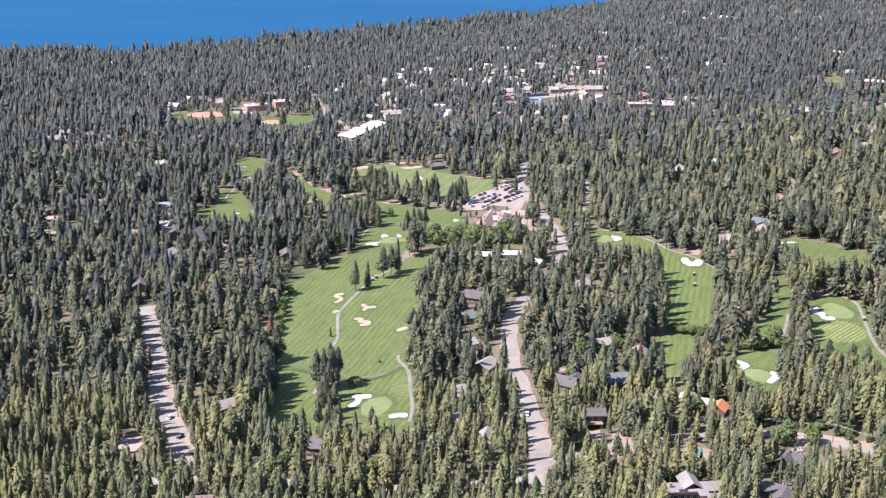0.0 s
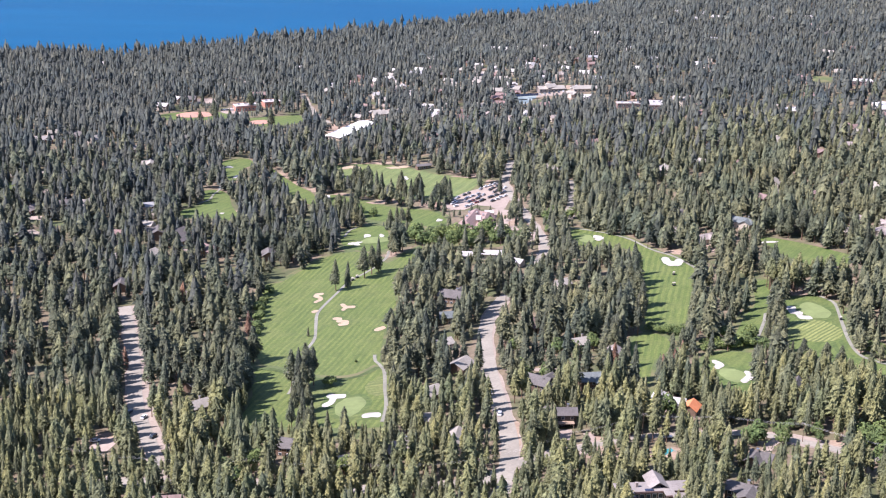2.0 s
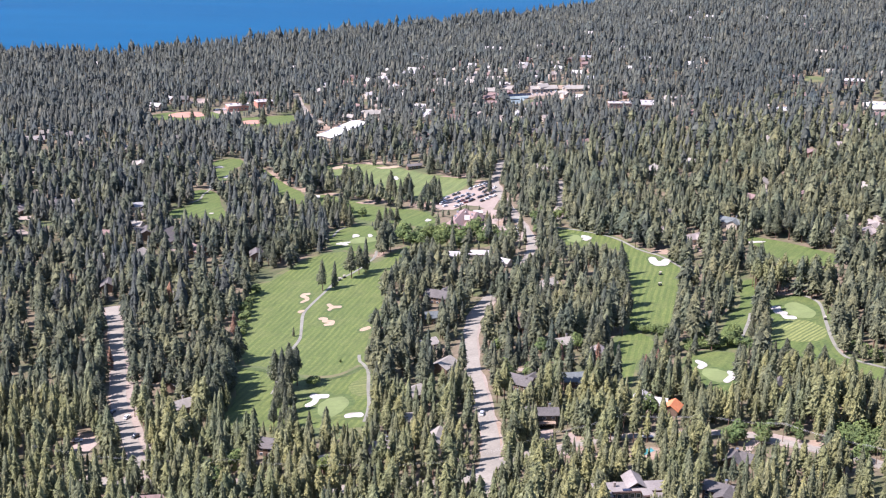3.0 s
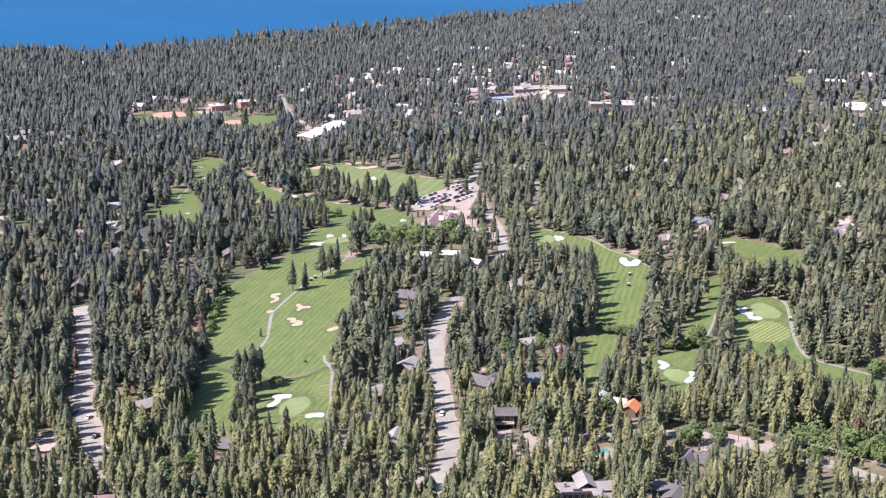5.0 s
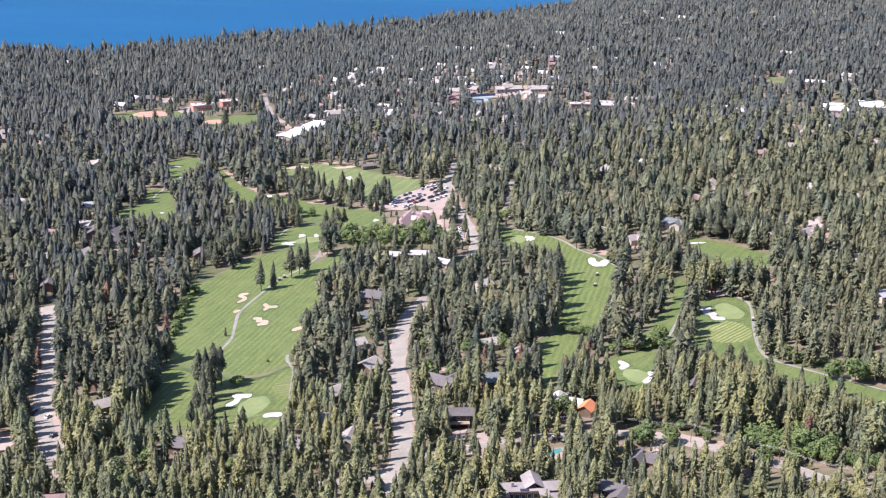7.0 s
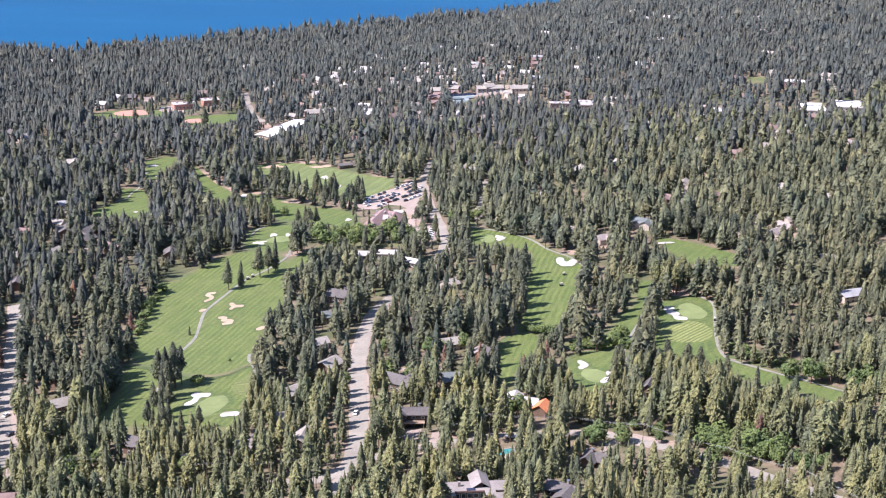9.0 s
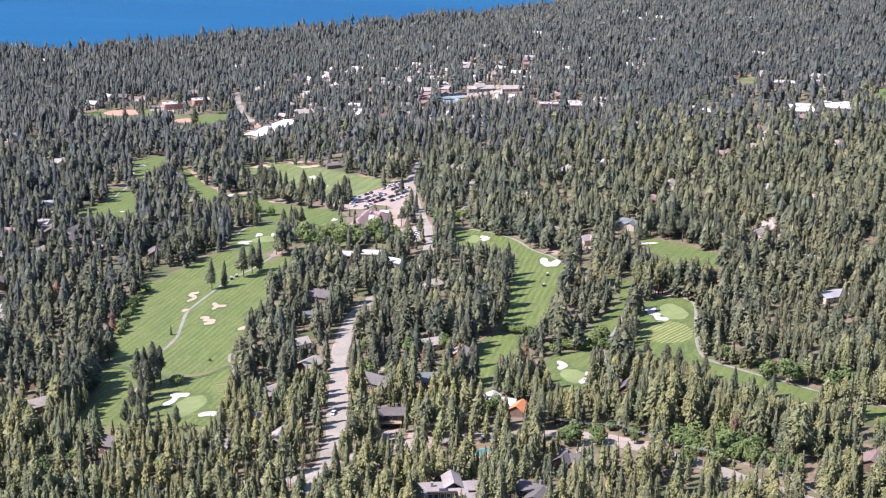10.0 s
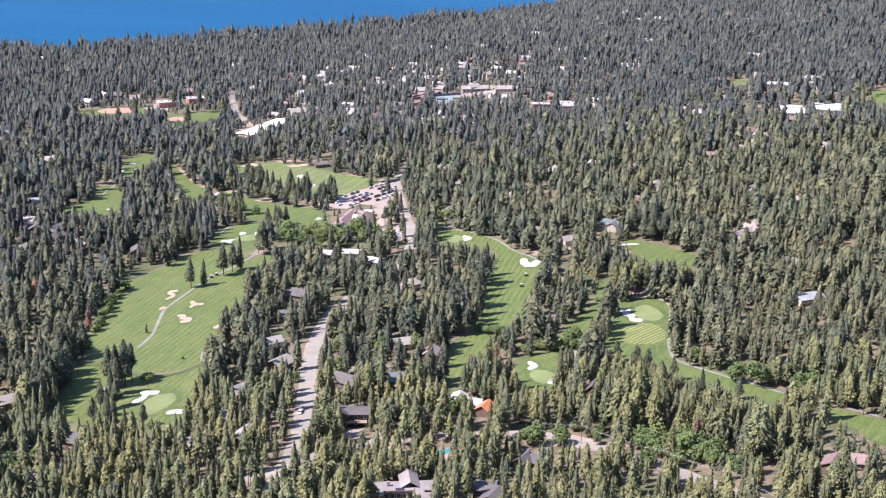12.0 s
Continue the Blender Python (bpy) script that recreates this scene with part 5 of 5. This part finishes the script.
NEAREST.append(((lambda c: (c[0] / 20, c[1]))(cone_crown(random.Random(77), 20.0, 3.4, 0.46, 260, 6, 0.15, 0.6, 5)), (lambda c: (c[0] / 20, c[1]))(stem(20.0, 0.3, 7)), 0))
TREE = [one_tree(u, "tall dense dark green fir on the slope" if u[2] else "tall olive green pine with open crown and bare lower trunk", "fir_tree" if u[2] else "pine_tree") for u in NEAREST]
spare = set(range(10))
for i in first:
    j = int(rng.integers(0, 10))
    if j in spare:
        TREE[j].matrix_basis = on_land(x[i], y[i]) @ Matrix.Diagonal((h[i] * wide[i], h[i] * wide[i], h[i], 1))
        spare.discard(j)
    else:
        put_tree(TREE[j], x[i], y[i], h[i], wide[i], rng.uniform(0, 360))
# near stand wears the needles with sunlit brightness painted in
woods("forest", FINE, x[rest], y[rest], h[rest], wide[rest], "dense stand of tall mixed pines and firs", ("young", "near_bright_fir"))
a = scatter(585, 1300, 6.75, 2, 1.0)
depth = a[1] + np.clip(rng.normal(0, 80, len(a[1])), -200, 130)
side = a[0] / a[1] + np.clip(rng.normal(0, 0.04, len(a[1])), -0.1, 0.1)
for lo, hi, unit in ((0, 790, BETWEEN), (790, 1130, MIDDLE)):
    # western middle stands share the haze-tinted needle colour
    for l, r, mats, label in ((-9, -0.11, ("fir", "haze_fir") if lo else ("needles", "fir"), "cool green conifer forest west of the golf course"), (-0.11, 0.13, ("needles", "fir"), "pine and fir forest round the golf course"), (0.13, 9, ("olive", "needles"), "olive pine forest east of the golf course")):
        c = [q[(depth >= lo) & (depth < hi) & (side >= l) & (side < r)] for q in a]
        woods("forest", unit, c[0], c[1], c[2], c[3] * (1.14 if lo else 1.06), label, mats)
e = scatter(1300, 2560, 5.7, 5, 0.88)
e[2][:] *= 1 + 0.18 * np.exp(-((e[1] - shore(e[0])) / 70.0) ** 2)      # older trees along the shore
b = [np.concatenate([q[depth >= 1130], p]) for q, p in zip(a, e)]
# the far stand's haze is in its needle colour
woods("forest", COARSE, b[0], b[1], b[2], b[3] * 1.10, "far pine forest running down to the lake", ("haze_fir", "haze_fir"))
d = scatter(-140, 378, 11.0, 3, 0.95)
s = np.abs(d[0]) < 190
woods("forest", COARSE, d[0][s], d[1][s], d[2][s], d[3][s], "pine forest on the slope below the flight line")

# low growth between the trunks: manzanita, saplings and brush
g = np.random.default_rng(17)
ux, uy = g.uniform(-0.36, 0.36, 9000), g.uniform(400, 900, 9000)
ux = ux * (uy + 130)
lush = np.array([noise.noise((p * 0.03, q * 0.03, 5.5)) + 0.6 * noise.noise((p * 0.11, q * 0.11, 2.5)) for p, q in zip(ux, uy)])
keep = lush + g.uniform(-0.25, 0.25, len(ux)) > 0.02
ux, uy = ux[keep], uy[keep]
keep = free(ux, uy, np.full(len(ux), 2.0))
ux, uy = ux[keep][:2600], uy[keep][:2600]
BRUSH = []
for k in range(6):
    v, f = leafy_crown(random.Random(60 + k), 3.0, 2.2, 0.0, 12)
    BRUSH.append(((v, f), (np.zeros((0, 3)), np.zeros((0, 3), int)), k % 2))
woods("undergrowth", BRUSH, ux, uy, g.uniform(0.45, 1.25, len(ux)), np.ones(len(ux)), "green brush and saplings between the pine trunks", ("leaf", "young"))

# trees that stand out on the turf
LONE_WEST = [(-109.5, 769, 21, 0), (-102.6, 774, 18, 2), (-94, 793, 22, 0), (-86, 806, 24, 4), (-90, 801, 20, 6), (-117, 685, 6, 2), (-116, 603, 22, 0), (-112, 600, 24, 4), (-108, 603, 23, 6), (-106, 608, 21, 2), (-110, 610, 23, 8), (-113, 606, 22, 2), (-111, 569, 17, 0), (-106, 562, 16, 2), (-105, 573, 15, 4), (-110, 584, 19, 6), (-110, 553, 14, 8), (-101, 554, 14, 0), (-109, 591, 20, 2), (-106, 545, 13, 4), (-102, 545, 14, 6)]
LONE_MIDDLE = [(-104, 552, 11, 0), (-86, 548, 12, 2), (-93, 542, 13, 4), (-80, 842, 18, 0), (-77, 846, 22, 4), (-73, 850, 20, 6), (-5, 1001, 17, 0), (-6, 738, 17, 1), (-1, 742, 16, 3), (4, 748, 18, 0), (9, 757, 17, 5), (-4, 731, 14, 1), (13, 765, 18, 7), (17, 775, 17, 1), (21, 790, 16, 3), (1, 735, 15, 9), (8, 748, 15, 5)]
LONE_EAST = [(14, 756, 16, 2), (-9, 733, 13, 7), (4, 944, 18, 2), (8, 938, 16, 4), (13, 870, 18, 6), (-1, 902, 15, 0), (-48, 992, 17, 2), (-53, 993, 15, 8), (-9, 897, 14, 4), (-33, 893, 13, 2), (-15, 890, 13, 0), (120, 631, 16, 0), (117, 610, 18, 2), (111, 599, 17, 4), (117, 592, 15, 6), (120, 645, 14, 8), (122, 622, 17, 0), (122, 603, 14, 2), (127, 670, 15, 4), (110, 589, 16, 6), (128, 643, 13, 8)]
LONE = LONE_WEST + LONE_MIDDLE + LONE_EAST
DARK = [one_tree(u, "single conifer standing clear of the forest", "fir_tree" if u[2] else "pine_tree", ("needles", "fir")) for u in NEAREST[:10]]
fresh = set(range(10))


def put_dark(j, x, y, h, w, turn, label, group):
    if j in fresh:
        fresh.discard(j)
        t = DARK[j]
        t.matrix_basis = on_land(x, y, turn) @ Matrix.Diagonal((h * w, h * w, h, 1))
    else:
        t = put_tree(DARK[j], x, y, h, w, turn)
    return tagged(t, label, "tree", group)


for k, (tx, ty, th, j) in enumerate(LONE):
    put_dark((j + 3 * k) % 10, tx, ty, th, 0.86 + 0.10 * (k % 3), 47 * k, "single conifer standing clear of the forest", "single trees")
LONE_EDGE = [(-141, 608, 23), (-143, 600, 24), (-141, 590, 22), (-145, 594, 25), (-140, 577, 21), (-142, 570, 22), (-147, 641, 22), (-151, 650, 23), (-149, 634, 21), (-152, 612, 24), (-150, 585, 22), (63, 694, 22), (62, 708, 23), (65, 740, 22), (66, 752, 24), (68, 770, 23), (60, 726, 24), (42, 640, 20), (41, 628, 20)]
LONE_EDGE += [(-115, 927, 19), (-109, 923, 20), (-105, 919, 18), (-123, 948, 19), (-114, 947, 21), (-111, 958, 20), (-118, 938, 20), (-84, 911, 15), (-76, 910, 16), (-72, 914, 15), (-80, 922, 15)]
LONE_EDGE += [(-283, 1346, 22), (-280, 1340, 20), (-254, 1400, 21), (-221, 1303, 21), (-219, 1297, 20), (-228, 1404, 22), (-218, 1396, 21), (-210, 1402, 22), (-192, 1339, 22), (-308, 1418, 20), (-266, 1336, 14), (-247, 1300, 15), (-292, 1316, 16), (-272, 1305, 15)]
LONE_EDGE += [(163, 846, 19), (170, 840, 21), (174, 834, 18), (181, 828, 22), (187, 820, 20), (191, 813, 21), (197, 805, 19), (202, 797, 22), (205, 788, 20), (207, 779, 18), (176, 843, 22), (186, 834, 23), (194, 824, 21), (200, 815, 22), (207, 804, 23), (211, 793, 21), (168, 850, 20)]
LONE_EDGE += [(-146, 823, 20), (-143, 834, 19), (-140, 845, 21), (-136, 855, 18), (-130, 858, 20), (-124, 859, 18), (-119, 865, 19), (-147, 838, 20), (-142, 852, 19), (-134, 866, 20), (-126, 869, 19), (-150, 828, 18)]
LONE_EDGE += [(-138, 603, 22), (-139, 596, 24), (-138, 584, 23), (-144, 583, 24), (-139, 565, 20), (-143, 616, 22), (-146, 623, 23), (-141, 647, 21), (-147, 606, 25)]
LONE_EDGE += [(137, 599, 13), (143, 595, 12), (152, 580, 13), (163, 566, 12), (177, 552, 12), (129, 610, 12), (141, 588, 15)]
lane = curve_through(WEST_STREET[1:8], 7.5)
for k, (px, py) in enumerate(lane):      # tall pines hard by the street, their shade across it
    if k % 4 < 2:
        LONE_EDGE.append((px - 8.0 - 1.2 * (k % 3), py - 2.5 * (k % 4), 17 + 2.0 * (k % 3)))
for k, (tx, ty, th) in enumerate(LONE_EDGE):
    put_dark((7 * k) % 10, tx, ty, th, 1.0 + 0.08 * (k % 3), 61 * k, "tall dark conifer at the edge of a fairway", "trees along the fairways")
for k in range(34):      # the row between the driving range and the lower fairway
    u = k / 33
    tx, ty = -152 + 108 * u + rnd.uniform(-2, 2), 1066 - 94 * u + rnd.uniform(-6, 6)
    if (k * 7) % 10 in (3, 6):
        continue
    put_dark(int(rnd.randrange(10)), tx, ty, rnd.uniform(15, 22), 1.1, 40 * k, "pine in the row along the driving range", "row by the range")
for k in range(34):      # open trunks behind the round green
    tx = 138 + 42 * (k / 34) + rnd.uniform(-2, 2)
    ty = 727 + 7 * math.sin(k) - 0.30 * (tx - 138) + rnd.uniform(-3, 3)
    if k == 0:
        TREE[10].matrix_basis = on_land(tx, ty) @ Matrix.Diagonal((20, 20, 20, 1))
        continue
    t = put_tree(TREE[10], tx, ty, rnd.uniform(16, 22), 0.95, 40 * k)
    tagged(t, "pine with bare trunk in the stand behind a green", "tree", "stand behind the green")


def leafy(name, r, h, rad, base, count, mat, label, category):
    top = tagged(empty(name, pose(0, 0, 0)), label, category)
    v, f = leafy_crown(r, h, rad, base, count)
    ob = new("crown", tri_mesh("crown", v, f, [mat]))
    ob.parent = top
    v, f = stem(h * 0.7, h * 0.025, 5, 0.95)
    ob = new("trunk", tri_mesh("trunk", v, f, [M["bark"]]))
    ob.parent = top
    return top


BUSH = [leafy("shrub", random.Random(k), 4.0, 2.6, 0.0, 360, M["leaf"], "bright green leafy shrub beside the turf", "shrub") for k in range(3)]
BROAD = [leafy("broadleaf_tree", random.Random(9 + k), 10.0, 4.2, 0.12, 520, M["leaf"], "rounded bright green broadleaf tree", "tree") for k in range(3)]
for src, rows in ((BUSH, SHRUBS), (BROAD, WOODY)):
    for k, (tx, ty, s) in enumerate(rows):
        m = on_land(tx, ty, 70 * k) @ Matrix.Diagonal((s, s, s * (0.85 + 0.1 * (k % 3)), 1))
        if k < 3:
            src[k].matrix_basis = m
        else:
            copy_thing(src[k % 3], pose(0, 0, 0)).matrix_basis = m
for k, (tx, ty, th) in enumerate(((71, 609, 15), (67, 605, 12), (59, 590, 15), (39, 611, 15), (22, 617, 13), (-196, 745, 17), (126, 542, 16), (250, 720, 16), (-150, 690, 15), (-205, 640, 14), (150, 500, 15))):
    v, f = cone_crown(random.Random(k), th, th * 0.19, 0.12, 260, 8, 0.3, 0.7, 6, 0.8, uneven=0.3)
    top = tagged(empty("dead_pine", on_land(tx, ty)), "dying pine with rust-red dry needles", "tree", "dying pines")
    for nm, (p, q), m in (("crown", (v, f), M["dead"]), ("trunk", stem(th, 0.3, 5), M["bark"])):
        ob = new(nm, tri_mesh(nm, p, q, [m]))
        ob.parent = top


# ---- vehicles, poles, wires ----
def car(paint, label, long=4.6, high=1.5):
    top = tagged(empty("car", pose(0, 0, 0)), label, "car")
    bm = boxes((0, 0, 0.62, long, 1.8, 0.62))
    bmesh.ops.bevel(bm, geom=bm.edges[:], offset=0.14, segments=2, affect='EDGES')
    part("body", bm, M[paint], top)
    bm = boxes((-0.2, 0, high - 0.32, long * 0.56, 1.62, 0.62))
    for v in bm.verts:
        if v.co.z > high - 0.3:
            v.co.x = -0.2 + (v.co.x + 0.2) * 0.72
            v.co.y *= 0.84
    bmesh.ops.bevel(bm, geom=bm.edges[:], offset=0.06, segments=1, affect='EDGES')
    cabin = part("cabin", bm, M["glass"], top, "dark window glass")
    part("roof", boxes((-0.2, 0, high + 0.0, long * 0.38, 1.34, 0.06), bevel=0.02), M[paint], cabin)
    for sx in (-1, 1):
        for sy in (-1, 1):
            bm = bmesh.new()
            bmesh.ops.create_cone(bm, cap_ends=True, segments=12, radius1=0.33, radius2=0.33, depth=0.22, matrix=pose(sx * long * 0.31, sy * 0.82, 0.33, 90, 0, 0))
            part("wheel", bm, M["tyre"], top)
        part("light", boxes((sx * long * 0.497, 0, 0.72, 0.04, 1.5, 0.14)), M["white"], top)
    return top


CARS = [car("car_white", "white car parked on the asphalt"), car("car_silver", "silver car parked on the asphalt"), car("car_black", "black car parked on the asphalt"), car("car_red", "red car parked on the asphalt"), car("car_blue", "dark blue car parked on the asphalt"), car("car_white", "white van parked on the asphalt", 5.2, 2.0)]
spots = [(-17.4, 558, 85, 0), (-180.5, 572, 75, 0), (-189, 579, 78, 2), (-196, 545, 20, 0), (51, 520.5, 5, 5), (-171, 548, 70, 2)]
for r in range(5):      # slanting rows of the club's lot
    for k in range(13):
        u = k / 12
        px, py = -44 + 38 * u + 2.6 * r + rnd.uniform(-1.0, 1.0), 982 + 52 * u - 9.0 * r + rnd.uniform(-1.5, 1.5)
        if rnd.random() < 0.62 and inside(LOTS[0], np.array([px]), np.array([py]))[0]:
            spots.append((px, py, 54 + rnd.uniform(-14, 14), rnd.choice((0, 0, 1, 1, 2, 2, 3, 4, 5))))
for k in range(7):
    spots.append((9 + 0.4 * k, 868 + 4.6 * k, 10, rnd.choice((0, 1, 2, 0))))
for k in range(14):
    spots.append((8 + 5 * k, 1400 + 1.6 * k, 95, rnd.choice((0, 1, 2, 4))))
    spots.append((-285 + 2.0 * k, 1400, 90, rnd.choice((0, 1, 2))))
for i, (cx, cy, turn, j) in enumerate(spots):
    m = on_land(cx, cy, turn, 0.24)
    if CARS[j].get("placed"):
        copy_thing(CARS[j], m)
    else:
        CARS[j].matrix_basis = m
        CARS[j]["placed"] = 1


def golf_cart():
    top = tagged(empty("golf_cart", pose(0, 0, 0)), "dark golf cart with a pale flat canopy", "golf cart", "golf carts")
    part("body", boxes((0, 0, 0.5, 2.3, 1.15, 0.5), (-0.8, 0, 0.85, 0.7, 1.1, 0.4), bevel=0.08), M["car_black"], top)
    part("seat", boxes((-0.1, 0, 0.85, 0.5, 1.05, 0.2), (-0.35, 0, 1.1, 0.12, 1.05, 0.5), bevel=0.03), M["stucco"], top)
    part("canopy", boxes((-0.1, 0, 1.85, 1.9, 1.2, 0.07), bevel=0.02), M["stucco"], top)
    for sx in (-0.95, 0.75):
        for sy in (-0.5, 0.5):
            part("post", boxes((sx, sy, 1.3, 0.05, 0.05, 1.1)), M["metal"], top)
            bm = bmesh.new()
            bmesh.ops.create_cone(bm, cap_ends=True, segments=10, radius1=0.23, radius2=0.23, depth=0.2, matrix=pose(sx * 0.85, sy, 0.23, 90, 0, 0))
            part("wheel", bm, M["tyre"], top)
    return top


cart = golf_cart()
cart.matrix_basis = on_land(91.6, 768, 60, 0.12)
for cx, cy, turn in ((88.4, 746, 20), (-98.6, 794, 60), (-101, 789, 60), (163, 668, 80)):
    copy_thing(cart, on_land(cx, cy, turn, 0.22))


def pole(x, y, hh=13.0):
    top = tagged(empty("utility_pole", on_land(x, y, 12)), "brown wooden utility pole with a cross-arm", "utility pole", "utility poles")
    v, f = stem(hh, 0.17, 8, 1.0)
    ob = new("post", tri_mesh("post", v * np.array([1, 1, 1]), f, [M["timber"]]))
    ob.parent = top
    arm = part("cross_arm", boxes((0, 0, hh - 0.7, 0.14, 2.6, 0.16)), M["timber"], top)
    for k in (-1.2, 0, 1.2):
        part("insulator", boxes((0, k, hh - 0.5, 0.1, 0.1, 0.25)), M["metal"], arm)
    return Vector((x, y, float(ground_z(x, y)) + hh - 0.4))


def wires(ends, label, thick):
    """Sagging cables from pole to pole."""
    for off in (-1.2, 0, 1.2):
        cu = bpy.data.curves.new("cable", 'CURVE')
        cu.dimensions, cu.bevel_depth, cu.bevel_resolution = '3D', thick, 1
        for p, q in zip(ends, ends[1:]):
            s = cu.splines.new('POLY')
            s.points.add(16)
            for k in range(17):
                t = k / 16
                a = p.lerp(q, t)
                s.points[k].co = (a.x, a.y + 0.6 * off, a.z - 3.2 * t * (1 - t) * 1.2, 1)
        cu.materials.append(M["cable"])
        tagged(new("cable", cu), label, "cable", "overhead cables")


bend = [pole(10, 508, 10.5), pole(42, 527, 9.6)]
wires([pole(-205, 512), pole(-160, 494), pole(-120, 489), pole(-70, 478), pole(-28, 478), bend[0]], "thin dark overhead cable along the cross street", 0.007)
wires(bend + [pole(75, 521, 9.2), pole(104.6, 508.5, 8.8), pole(134, 480, 7.8), pole(156, 450, 9.6), pole(180, 402, 10.0)], "bright overhead cable along the cross street", 0.015)
pole(187, 602, 11.0)
